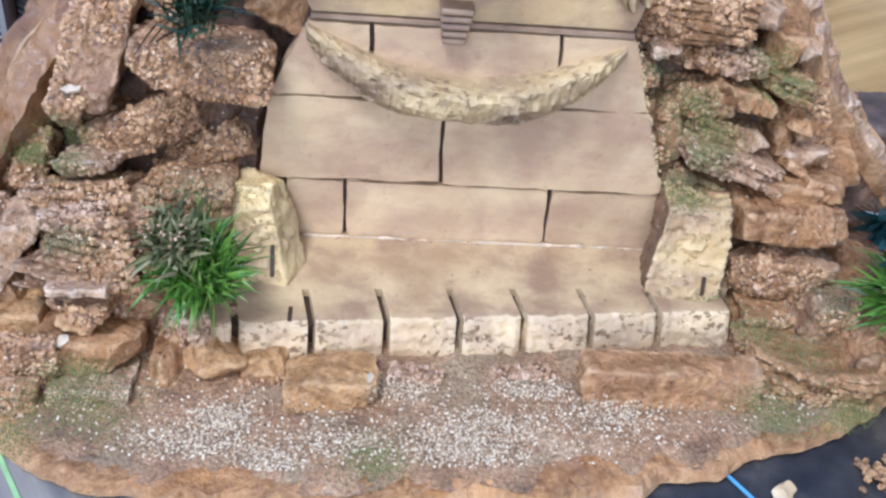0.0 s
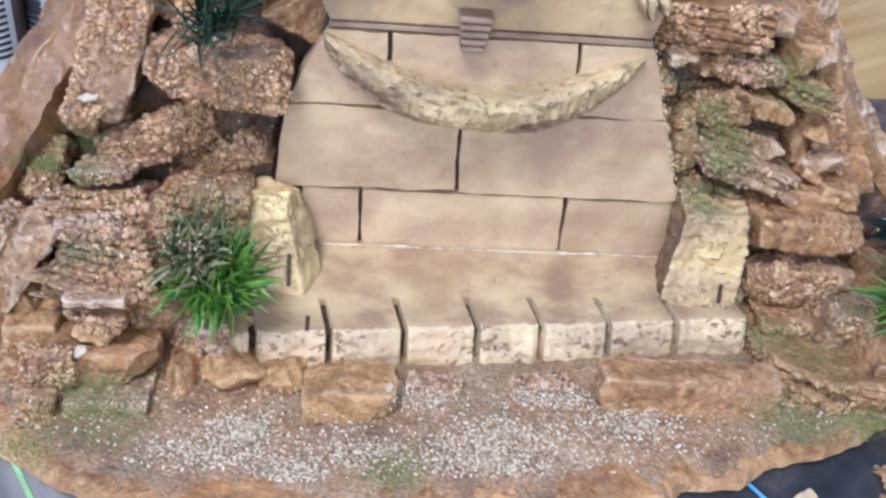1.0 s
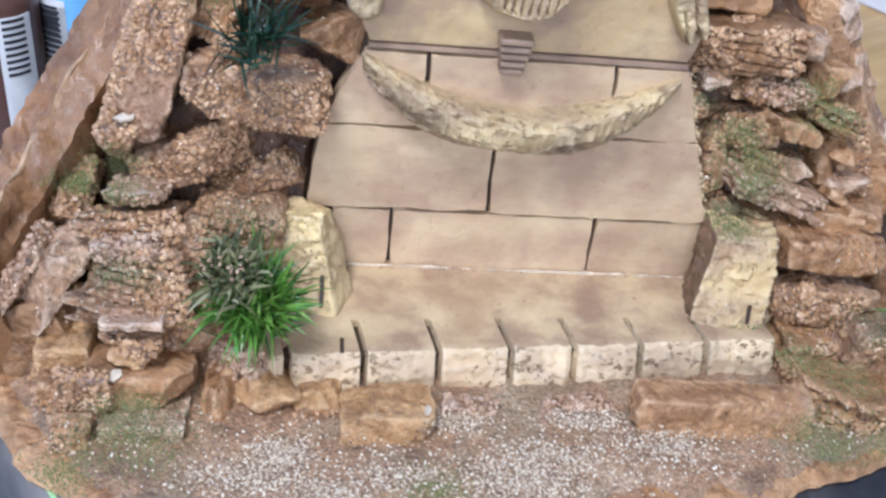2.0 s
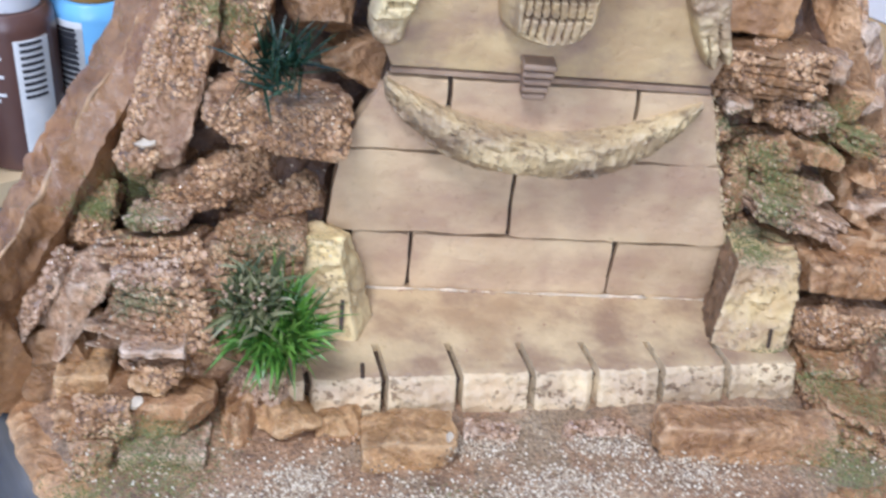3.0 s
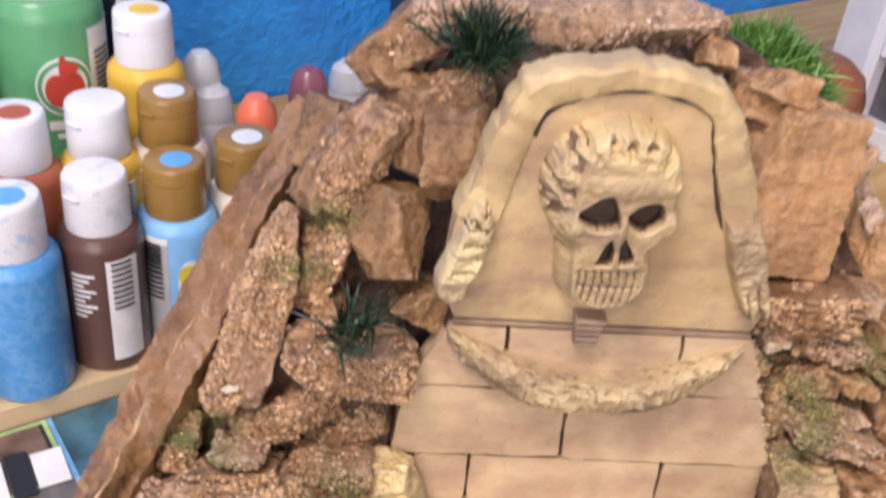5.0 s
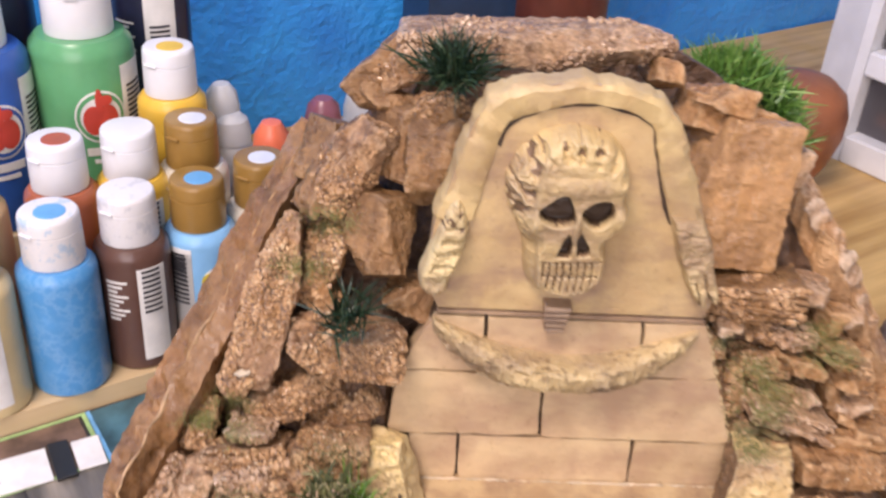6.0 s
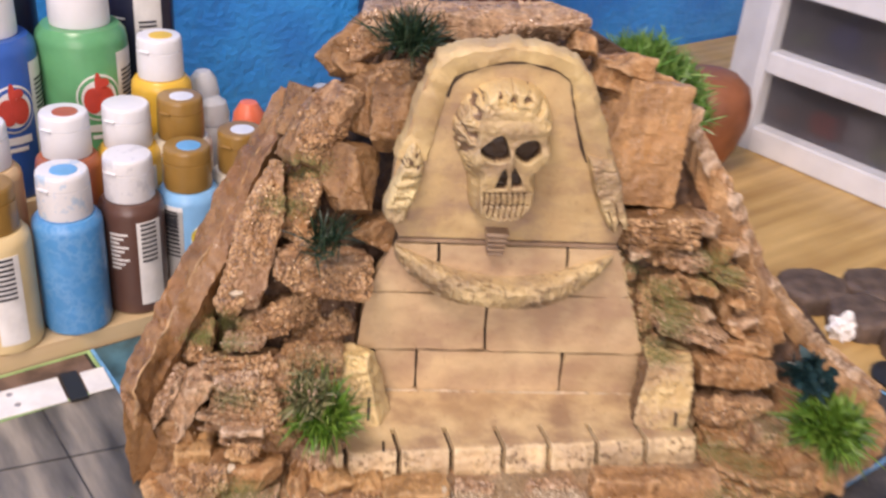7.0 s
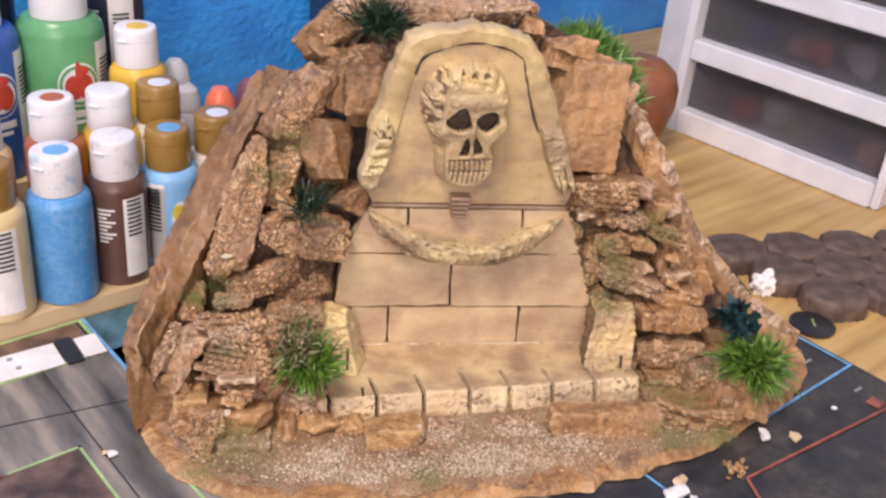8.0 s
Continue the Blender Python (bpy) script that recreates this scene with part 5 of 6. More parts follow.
stone(-0.1479, -0.0270, 0.0347, 0.0134, 0.0300, 0.0418, 36, -30, 0, 3)
stone(-0.1568, -0.0287, 0.0357, 0.0064, 0.0260, 0.0337, 36, -30, 1, 3, -40)
stone(-0.1482, -0.0278, 0.0121, 0.0273, 0.0400, 0.0290, -16, -16, 3, 0)
stone(-0.1395, -0.0393, 0.0127, 0.0170, 0.0340, 0.0169, -6, -10, 3, 5)
stone(-0.1162, -0.0533, 0.0137, 0.0338, 0.0300, 0.0150, 2, -12, 0, 2)
stone(-0.1140, -0.0652, 0.0071, 0.0264, 0.0260, 0.0100, 3, -10, 3, 3)
stone(-0.0926, -0.0563, 0.0073, 0.0112, 0.0260, 0.0241, 14, -12, 0, 2)
stone(-0.0773, -0.0546, 0.0106, 0.0200, 0.0240, 0.0130, 22, -8, 0, 5)
stone(-0.0602, -0.0556, 0.0094, 0.0147, 0.0220, 0.0085, 4, -8, 1, 5)
stone(-0.0385, -0.0665, 0.0100, 0.0300, 0.0200, 0.0135, 2, -10, 3, 5)
stone(-0.0945, 0.0590, 0.1450, 0.0270, 0.0300, 0.0260, 14, -20, 0, 0)
stone(0.1250, 0.0140, 0.0745, 0.0120, 0.0240, 0.0085, 14, -14, 0, 2)
stone(0.1300, 0.0120, 0.0610, 0.0150, 0.0240, 0.0070, -6, -10, 0, 3)
stone(0.1180, 0.0150, 0.0860, 0.0160, 0.0240, 0.0080, 10, -10, 4, 2)

# ---- gravel, moss and tufts ----
bpy.context.view_layer.update()
GRAPH = bpy.context.evaluated_depsgraph_get()


def settle(x, y, z, back=0.05):
    """The surface that a grain thrown from the front and above would come to rest on."""
    way = Vector((0.0, 0.82, -0.57))
    hit, spot, normal, *_ = scene.ray_cast(GRAPH, Vector((x, y, z)) - way * back, way, distance=0.12)
    return (spot, normal) if hit else (None, None)


HEAPS = [
    (-0.0702, -0.0820, 0.0070, 0.0040),
    (-0.0564, -0.0995, 0.0070, 0.0040),
    (0.0040, -0.0922, 0.0150, 0.0062),
    (0.0040, -0.0922, 0.0120, 0.0050),
    (0.0138, -0.0814, 0.0110, 0.0040),
    (0.0537, -0.0764, 0.0120, 0.0055),
    (-0.0169, -0.0665, 0.0070, 0.0030),
    (0.0287, -0.0647, 0.0080, 0.0030),
    (-0.0808, -0.0926, 0.0120, 0.0040),
    (-0.0347, -0.0912, 0.0120, 0.0040),
]


def gravel_place(rng):
    if rng.random() < 0.80:
        cx, cy, sx, sy = rng.choice(HEAPS)
        x, y = rng.gauss(cx, sx * 0.8), rng.gauss(cy, sy * 0.85)
    else:
        x, y = rng.uniform(-0.15, 0.16), rng.gauss(-0.082, 0.014)
    if not inside(0.01 + (x - 0.01) * 1.03, -0.045 + (y + 0.045) * 1.15, BASE) or y > -0.052:
        return None
    spot, _ = settle(x, y, 0.009)
    return None if spot and spot.z > 0.0115 and rng.random() < 0.85 else spot


part("gravel", mesh_from("gravel", *grains(5, 14000, gravel_place, 0.00060), M_GRAVEL), None, model, "pale loose model gravel", kind="stuff")


def dust_place(rng):
    left = rng.random() < 0.55
    x = rng.uniform(-0.15, -0.06) if left else rng.uniform(0.075, 0.19)
    spot, normal = settle(x, -0.03, rng.uniform(0.012, 0.14 if abs(x) < 0.11 else 0.06))
    return spot if spot and normal.z > 0.25 else None


part("loose_grit", mesh_from("loose_grit", *grains(6, 1100, dust_place, 0.00055), M_GRAVEL), None, model, "pale grit caught on the stones", kind="stuff")


def patch(cx, cy, cz, r):
    def place(rng):
        spot, _ = settle(cx + rng.gauss(0, r), cy, cz + rng.gauss(0, r * 0.6))
        return spot if spot and inside(spot.x, spot.y, BASE) else None
    return place


def moss(x, y, z, r, tone):
    part("moss", mesh_from("moss", *grains(next(SEEDS), 1100, patch(x, y, z, r), 0.00034), (M_MOSS, M_DRY, M_GRAVEL)[tone]), None, model,
         ("olive green flock", "dry tan flock", "spilled pale grit")[tone], kind="stuff")


def tuft(x, y, z, reach, count, width, droop, tone):
    part("grass_tuft", mesh_from("grass_tuft", *blades(next(SEEDS), count, reach, droop, width, 0.9), (M_LEAF, M_PINE, M_DRY, M_TEALLEAF)[tone]), None, model,
         ("bright green plastic grass tuft", "dark green needle tuft", "dry brown sprigs", "dark teal broad leaves")[tone], m=pose(x, y, z, 25, 0, 0))


moss(-0.1271, -0.0340, 0.0693, 0.0060, 0)
moss(-0.0930, -0.0020, 0.1489, 0.0060, 0)
moss(0.0937, -0.0080, 0.0767, 0.0090, 0)
moss(0.1151, -0.0040, 0.0996, 0.0070, 0)
moss(0.0980, -0.0460, 0.0236, 0.0070, 0)
moss(-0.1219, -0.0780, 0.0103, 0.0080, 0)
moss(-0.0264, -0.0820, -0.0006, 0.0060, 0)
moss(0.0855, -0.0120, 0.0607, 0.0060, 1)
moss(0.1365, -0.0620, 0.0001, 0.0080, 0)
moss(-0.0862, -0.0280, 0.0568, 0.0080, 1)
moss(-0.1085, -0.0700, 0.0103, 0.0090, 1)
moss(-0.0219, -0.0900, 0.0044, 0.0060, 0)
moss(0.1144, 0.0000, 0.0913, 0.0060, 0)
moss(0.1098, 0.0080, 0.1002, 0.0050, 0)
moss(0.0827, 0.0040, 0.0825, 0.0060, 0)
moss(0.0893, 0.0020, 0.0745, 0.0060, 0)
moss(0.0872, -0.0020, 0.0644, 0.0060, 0)
moss(0.0842, -0.0060, 0.0481, 0.0050, 0)
moss(0.0995, -0.0360, 0.0200, 0.0060, 0)
moss(0.1126, -0.0700, 0.0047, 0.0060, 0)
moss(0.1422, -0.0600, -0.0002, 0.0060, 0)
moss(-0.1408, -0.0100, 0.0569, 0.0040, 0)
moss(-0.1187, -0.0500, 0.0001, 0.0060, 0)
moss(-0.1099, -0.0700, -0.0001, 0.0070, 0)
moss(-0.1339, -0.0700, -0.0065, 0.0060, 0)
moss(0.0702, 0.0000, 0.0971, 0.0040, 1)
moss(-0.1227, -0.0200, 0.0300, 0.0060, 1)
moss(-0.1020, -0.0050, 0.1290, 0.0060, 0)
moss(-0.1310, -0.0300, 0.0800, 0.0050, 0)
moss(0.1100, -0.0600, 0.0300, 0.0060, 0)
tuft(-0.0805, -0.0490, 0.0405, 0.0215, 680, 0.00085, 0.30, 0)
tuft(-0.0890, -0.0490, 0.0525, 0.0145, 260, 0.00085, 0.42, 2)
tuft(-0.0820, -0.0160, 0.1137, 0.0210, 120, 0.00060, 0.25, 1)
tuft(-0.0478, 0.0260, 0.1950, 0.0220, 340, 0.00060, 0.20, 1)
tuft(0.1633, -0.0440, 0.0333, 0.0265, 1100, 0.00100, 0.38, 0)
tuft(0.1560, -0.0285, 0.0525, 0.0138, 110, 0.00340, 0.30, 3)
moss(0.1250, -0.0560, 0.0200, 0.0080, 0)
moss(0.1380, -0.0400, 0.0300, 0.0080, 1)
moss(0.1090, -0.0700, 0.0120, 0.0080, 0)


def pale_chip(seed, length):
    """A thin torn flake."""
    return plate(wavy([(-length / 2, 0), (-length * 0.2, -length * 0.28), (length * 0.35, -length * 0.2), (length / 2, length * 0.1), (length * 0.1, length * 0.3)], 0.0008, 0.0007, seed), 0.0, 0.0010, 0.0003)


for k, (x, y, z, size, turn) in enumerate(((-0.1225, -0.0740, 0.0300, 0.0060, 40), (-0.0262, -0.0895, 0.0300, 0.0046, 70), (-0.1234, -0.0300, 0.0950, 0.0064, 10))):
    spot, _ = settle(x, y, z)
    if spot:
        part("pale_chip", pale_chip(88 + k, size), M_GLUE, model, "pale flake of foam", m=pose(spot.x, spot.y, spot.z, 22, 0, turn))


def speck_place(rng):
    return Vector((-0.0890, -0.0500, 0.0525)) + Vector((rng.gauss(0, 0.0065), rng.gauss(-0.004, 0.004), rng.gauss(0.008, 0.004)))


part("flower_specks", mesh_from("flower_specks", *grains(77, 38, speck_place, 0.0007), M_PALECRUMB), None, model, "tiny pale dried flower heads", kind="stuff")


# ---- blocks of the wall and the step's edge ----


def taper(x0, x1, x2, x3, z0, z1):
    """A wall block: x0..x1 along its foot, x2..x3 along its top."""
    return slab(wavy([(x0, z0), (x1, z0), (x3, z1), (x2, z1)], 0.003, 0.0007, 70 + x0 * 900 + z0 * 500), -0.0012 if z0 > 0.03 else -0.0002, 0.008, 0.0006)


G = 0.0007
for x0, x1, x2, x3, z0, z1 in ((-0.0565, -0.0360 - G, -0.0575, -0.0368 - G, 0.0200, 0.0447), (-0.0360 + G, 0.0388 - G, -0.0368 + G, 0.0378 - G, 0.0200, 0.0447), (0.0388 + G, 0.0795, 0.0378 + G, 0.0780, 0.0200, 0.0447),
                               (-0.0668, -0.0025 - G, -0.0632, -0.0043 - G, 0.0462, 0.0785), (-0.0025 + G, 0.0785, -0.0043 + G, 0.0668, 0.0462, 0.0790),
                               (-0.0630, -0.0293 - G, -0.0500, -0.0300 - G, 0.0797, 0.1062), (-0.0293 + G, 0.0335 - G, -0.0300 + G, 0.0322 - G, 0.0797, 0.1062), (0.0335 + G, 0.0662, 0.0322 + G, 0.0568, 0.0800, 0.1060)):
    part("brick", taper(x0, x1, x2, x3, z0, z1), M_BLOCK, model)
# The band's brown paints in the shade below the niche plate's overhanging edge.
part("lintel", slab([(-0.0495, 0.1073), (0.0562, 0.1068), (0.0558, 0.1088), (-0.0492, 0.1090)], -0.0010, 0.006, 0.0003), M_SPOUT, model, "thin band over the wall, browned for the shade under the niche")


def bead(x0, x1, z, y, r, seed):
    """A thin irregular line of dried glue."""
    bm = bmesh.new()
    rings = []
    for i in range(81):
        x = x0 + (x1 - x0) * i / 80
        rr = r * max(0.15, 0.7 + 1.1 * rough((x, 0, 0), 130, seed))
        rings.append([bm.verts.new((x, y + rr * math.cos(a), z + rr * math.sin(a) + 0.0004 * rough((x, 1, 0), 90, seed))) for a in (0, 1.26, 2.51, 3.77, 5.03)])
    for a, b in zip(rings, rings[1:]):
        for j in range(5):
            bm.faces.new((a[j], a[(j + 1) % 5], b[(j + 1) % 5], b[j]))
    return bm


part("glue_line", bead(-0.052, 0.078, ZL + 0.0002, -0.0016, 0.0006, 5), M_GLUE, model, "pale line of dried glue along the step")


def seam_place(rng):
    x = rng.uniform(-0.050, 0.078)
    return Vector((x, -0.0020 + rng.gauss(0, 0.0006), ZL + 0.0002)) if rough((x, 0, 0), 70, 8) > rng.uniform(-0.1, 0.7) else None


def tread_place(rng):
    x = rng.uniform(-0.045, 0.070)
    return Vector((x, rng.uniform(-0.040, -0.004), ZL + 0.0002))


part("seam_grit", mesh_from("seam_grit", *grains(92, 420, seam_place, 0.00055), M_PALECRUMB), None, model, "crumbs of foam caught along the seam", kind="stuff")
part("tread_grit", mesh_from("tread_grit", *grains(94, 26, tread_place, 0.00060), M_PALECRUMB), None, model, "a few crumbs lying on the step", kind="stuff")


def chip_place(rng):
    t = rng.random()
    return Vector((0.0789 - 0.0217 * t + rng.gauss(0, 0.0004), rng.uniform(-0.0022, 0.001), 0.0468 + 0.0600 * t)) if rough((t, 0, 0), 9, 3) > rng.uniform(-0.5, 0.4) else None


part("chipped_edge", mesh_from("chipped_edge", *grains(91, 330, chip_place, 0.00055), M_END), None, model, "pale chipped foam edge of the wall", kind="stuff")
for x, y, z, rx, r in ((-0.0603, -0.0277, 0.0290, -21, 0.0058), (-0.0530, -0.0450, ZL, 90, 0.0035), (0.0925, -0.0290, 0.0265, -20, 0.0035)):
    part("notch_mark", box((-0.0007, -0.0004, -r), (0.0007, 0.0004, r), 0.0002), M_GROOVE, model, "short dark scored mark", m=pose(x, y, z, rx, 0, 0))


def edge_block(x0, x1, seed):
    """One block of the step's edge: a smooth top that runs on from the tread, and a torn front that slopes out to the foot."""
    cols, top, low = 20, 12, 16
    verts, faces, slots = [], [], []
    for r in range(top + low + 1):
        for c in range(cols + 1):
            u = c / cols
            x = x0 + (x1 - x0) * u
            yf, ys = step_front(x)
            worn = 0.0009 * rough((x, seed, 0), 150, seed) + 0.0004 * rough((x, seed, 1), 420, seed)
            corner = 0.0010 * (max(0.0, 1 - u * 9) ** 2 + max(0.0, 1 - (1 - u) * 9) ** 2)
            if r <= top:
                t = r / top
                y, z = ys + (yf + worn + corner - ys) * t, ZL - 0.0009 * max(0.0, t - 0.86) / 0.14 + 0.0003 * t * rough((x, t * 0.02, 3), 240, seed)
                x -= 0.0032 * (1 - t)
            else:
                t = (r - top) / low
                p = Vector((x, seed, 0.02 * t))
                cell = noise.voronoi(Vector((x * 330, seed * 3.3, 4.2 * t)))[0][0]
                y = yf + worn + corner - 0.0062 * t - 0.0014 * math.sin(math.pi * t) * (0.4 + rough(p, 60, seed)) + 0.0011 * max(0.0, 0.42 - cell) * (1.2 - t) + 0.0006 * rough(p, 330, seed + 1)
                z = ZL - 0.0009 - (ZL - 0.0069) * t
            verts.append((x, y, z))
    for r in range(top + low):
        for c in range(cols):
            a = r * (cols + 1) + c
            faces.append((a, a + cols + 1, a + cols + 2, a + 1))
            slots.append(0 if r < top - 1 else 1)
    for c in (0, cols):
        ring = [r * (cols + 1) + c for r in range(top + low + 1)]
        x, y, _ = verts[ring[0]]
        verts.append((x, y, 0.006))
        ring.append(len(verts) - 1)
        faces.append(ring if c else ring[::-1])
        slots.append(1)
    me = mesh_from("edge_block", verts, faces, M_STEP, smooth=True)
    me.materials.append(M_EDGE)
    me.polygons.foreach_set("material_index", slots)
    me.set_sharp_from_angle(angle=radians(40))
    return me


CUTS = [-0.0850, -0.0705, -0.0455, -0.0204, 0.0047, 0.0274, 0.0516, 0.0764, 0.1040]
for k, (a, b) in enumerate(zip(CUTS, CUTS[1:])):
    part("edge_block", edge_block(a + 0.0013, b - 0.0013, 50 + k), None, model)

# ---- paint rack and bottles ----
rack = thing("paint_rack", Matrix.Identity(4), "stepped pale wooden rack under the paint bottles", "rack")
TIER = [(0.1605, 0.215, 0.012), (0.217, 0.253, 0.0265), (0.255, 0.36, 0.050)]
for v0, v1, z in TIER:
    part("tier", rect(-0.52, 0.06 if v0 < 0.2 else (0.03 if v0 < 0.25 else -0.03), v0, v1, 0.0, z), M_RACK, rack)


def ink(name, colour):
    return plain(name, colour, 0.28, 0.10, 45)


def bottle(x, y, z, r, height, paint, lid, lid_h, label, dot=None, tags=0, facing=-100.0):
    """A squeeze bottle of paint: body, cap, printed label and a dab on the cap."""
    ob = thing("paint_bottle", pose(x, y, z, 0, 0, 0), label, "paint bottle", "paint bottles on the rack")
    hb = height - lid_h
    part("body", lathe([(0, 0), (r - 0.002, 0), (r - 0.0004, 0.0012), (r, 0.004), (r, hb * 0.9), (r * 0.97, hb * 0.95), (r * 0.84, hb - 0.0006), (r * 0.55, hb), (0, hb)], 36), paint, ob, smooth=True)
    rl = r * (0.76 if r < 0.024 else 0.66)
    zt = hb + lid_h
    cap = part("cap", lathe([(0, hb), (rl * 0.985, hb), (rl * 1.0, hb + 0.0012), (rl * 0.985, hb + lid_h * 0.655), (rl * 0.945, hb + lid_h * 0.662), (rl * 0.945, hb + lid_h * 0.682), (rl * 0.98, hb + lid_h * 0.69),
                              (rl * 0.965, zt - 0.0024), (rl * 0.945, zt - 0.0010), (rl * 0.90, zt - 0.0002), (rl * 0.84, zt), (0, zt)], 40), lid, ob, smooth=True)
    part("cap_tab", box((-0.0035, -0.0009, -0.0007), (0.0035, 0.0009, 0.0007), 0.0004), lid, cap, m=pose(0, 0, 0, 0, 0, facing + 90 - 20) @ pose(0, -rl * 0.985, hb + lid_h * 0.70))
    if dot:
        part("paint_dab", lathe([(0, hb + lid_h - 0.0004), (rl * 0.52, hb + lid_h - 0.0004), (rl * 0.5, hb + lid_h + 0.0003), (0, hb + lid_h + 0.0004)], 20), dot, cap, m=pose(rl * 0.1, -rl * 0.1, 0))
    f = radians(facing)
    if tags:
        lab = part("label", wrap(r, f + 0.5, f + 1.3, hb * 0.1, hb * 0.86), M_PAPER, ob, "white printed label")
        for k in range(9):
            part("print_bar", wrap(r + 0.0003, f + 0.62, f + 1.12, hb * 0.5 + k * 0.0028, hb * 0.5 + k * 0.0028 + 0.0013, 6), M_INK, lab)
        if tags == 2:
            for k in range(9):
                part("print_bar", wrap(r, f - 0.35, f - 0.35 + (0.3 + 0.14 * ((k * 7) % 3)), hb * 0.62 + k * 0.0026 - 0.012, hb * 0.62 + k * 0.0026 - 0.0108, 6), M_PAPER, ob)
    if tags == 3:
        zc = hb * 0.60
        em = part("emblem", badge(r, f, zc, 0.50, 0.0145), M_PAPER, ob, "white round emblem")
        part("green_ring", badge(r + 0.0003, f, zc, 0.46, 0.0132), paint, em)
        part("inner_field", badge(r + 0.0006, f, zc, 0.39, 0.0110), M_PAPER, em)
        part("red_shape", badge(r + 0.0009, f + 0.12, zc - 0.0012, 0.20, 0.0080), M_RED, em, "red fruit shape")
        part("red_shape", badge(r + 0.0009, f - 0.14, zc - 0.0012, 0.20, 0.0080), M_RED, em, "red fruit shape")
        part("red_leaf", badge(r + 0.0012, f - 0.02, zc + 0.0090, 0.07, 0.0070), M_RED, em)
        part("red_leaf", badge(r + 0.0015, f + 0.10, zc + 0.0095, 0.12, 0.0028), M_RED, em)
        part("print_bar", wrap(r, f - 0.34, f + 0.34, zc - 0.0215, zc - 0.0170, 8), M_PAPER, em)
        part("print_bar", wrap(r, f - 0.22, f + 0.22, zc - 0.0260, zc - 0.0236, 8), M_PAPER, em)
    if tags == 4:
        lab = part("label", wrap(r, f + 0.5, f + 1.3, hb * 0.06, hb * 0.9), M_PAPER, ob, "white printed label")
        for k in range(11):
            part("print_bar", wrap(r + 0.0003, f + 0.62, f + 1.16, hb * 0.42 + k * 0.0026, hb * 0.42 + k * 0.0026 + 0.0012, 6), M_INK, lab)
        em = part("emblem", badge(r, f + 1.85, hb * 0.55, 0.34, 0.0115), M_PAPER, ob, "white emblem with a yellow sweep")
        part("yellow_sweep", badge(r + 0.0003, f + 1.75, hb * 0.62, 0.22, 0.0050), P_YELLOWINK, em)
        part("black_shape", badge(r + 0.0006, f + 1.85, hb * 0.50, 0.17, 0.0065), M_INK, em)
        part("green_shape", badge(r + 0.0006, f + 2.0, hb * 0.62, 0.08, 0.0035), M_GREENLINE, em)
    return ob


P_YELLOWINK = plain("yellow_ink", (0.72, 0.56, 0.06), 0.4)


def veined(name, colour):
    """Paint with pale dried veins behind the clear plastic."""
    n = Nodes(name)
    veins = n.ramp(n.math("ABSOLUTE", n.math("SUBTRACT", n.noise(120, 3, 0.6), 0.5)), [(0.0, (0.16, 0.16, 0.16)), (0.08, (0, 0, 0))])
    patchy = n.ramp(n.noise(60, 4), [(0.38, (0.15,) * 3), (0.55, (0.85, 0.85, 0.85))])
    base = n.ramp(n.noise(50, 4), [(0.35, tuple(c * 0.85 for c in colour)), (0.65, colour)])
    return n.set(n.mix(n.math("MULTIPLY", veins, patchy), base, (0.55, 0.72, 0.85)), 0.28)


P_BLUE, P_BROWN, P_SKY = veined("blue_paint", (0.06, 0.30, 0.62)), ink("brown_paint", (0.11, 0.055, 0.042)), ink("sky_blue_paint", (0.20, 0.48, 0.78))
P_CREAM, P_RUST, P_YELLOW = ink("cream_paint", (0.66, 0.52, 0.28)), ink("rust_paint", (0.40, 0.12, 0.06)), ink("yellow_paint", (0.72, 0.45, 0.06))
P_GREEN, P_NAVY, P_SALMON = ink("green_paint", (0.085, 0.33, 0.15)), ink("deep_blue_paint", (0.02, 0.10, 0.38)), ink("ivory_paint", (0.70, 0.66, 0.55))
P_OCHRE, P_DARK, P_TAN = ink("ochre_cap_plastic", (0.30, 0.17, 0.045)), ink("dark_label", (0.02, 0.022, 0.05)), ink("tan_paint", (0.62, 0.44, 0.25))


def smeared(name, smear):
    """White cap plastic with dried smears of paint."""
    n = Nodes(name)
    marks = n.ramp(n.noise(150, 5, 0.65), [(0.53, (0, 0, 0)), (0.62, (0.75,) * 3)])
    return n.set(n.mix(marks, (0.70, 0.705, 0.715), smear), 0.35)


M_CAPBLUE, M_CAPGREY = smeared("blue_smeared_cap", (0.34, 0.52, 0.68)), smeared("grey_smeared_cap", (0.52, 0.54, 0.57))
D_BLUE, D_RUST, D_WHITE = plain("blue_dab", (0.10, 0.36, 0.62)), plain("rust_dab", (0.42, 0.10, 0.06)), plain("pale_dab", (0.62, 0.66, 0.72))
H_, L_ = 0.0926, 0.0245
ZT = [t[2] for t in TIER]
bottle(-0.2210, 0.0700, ZT[0], 0.0182, H_, P_BLUE, M_CAPBLUE, L_, "blue paint bottle with a paint-smeared white cap", D_BLUE)
bottle(-0.1925, 0.0925, ZT[0], 0.0178, H_, P_BROWN, M_CAPGREY, L_, "dark brown paint bottle with a white cap", None, 2)
bottle(-0.1640, 0.1120, ZT[0], 0.0178, 0.0905, P_SKY, P_OCHRE, L_, "sky blue paint bottle with an ochre cap", D_BLUE, 4, -168)
bottle(-0.1365, 0.1330, ZT[0], 0.0178, H_, P_SALMON, P_OCHRE, L_, "ivory paint bottle with an ochre cap", D_WHITE)
bottle(-0.2530, 0.0500, ZT[0], 0.0182, H_, P_CREAM, P_OCHRE, L_, "cream paint bottle with an ochre cap", None, 2, -110)
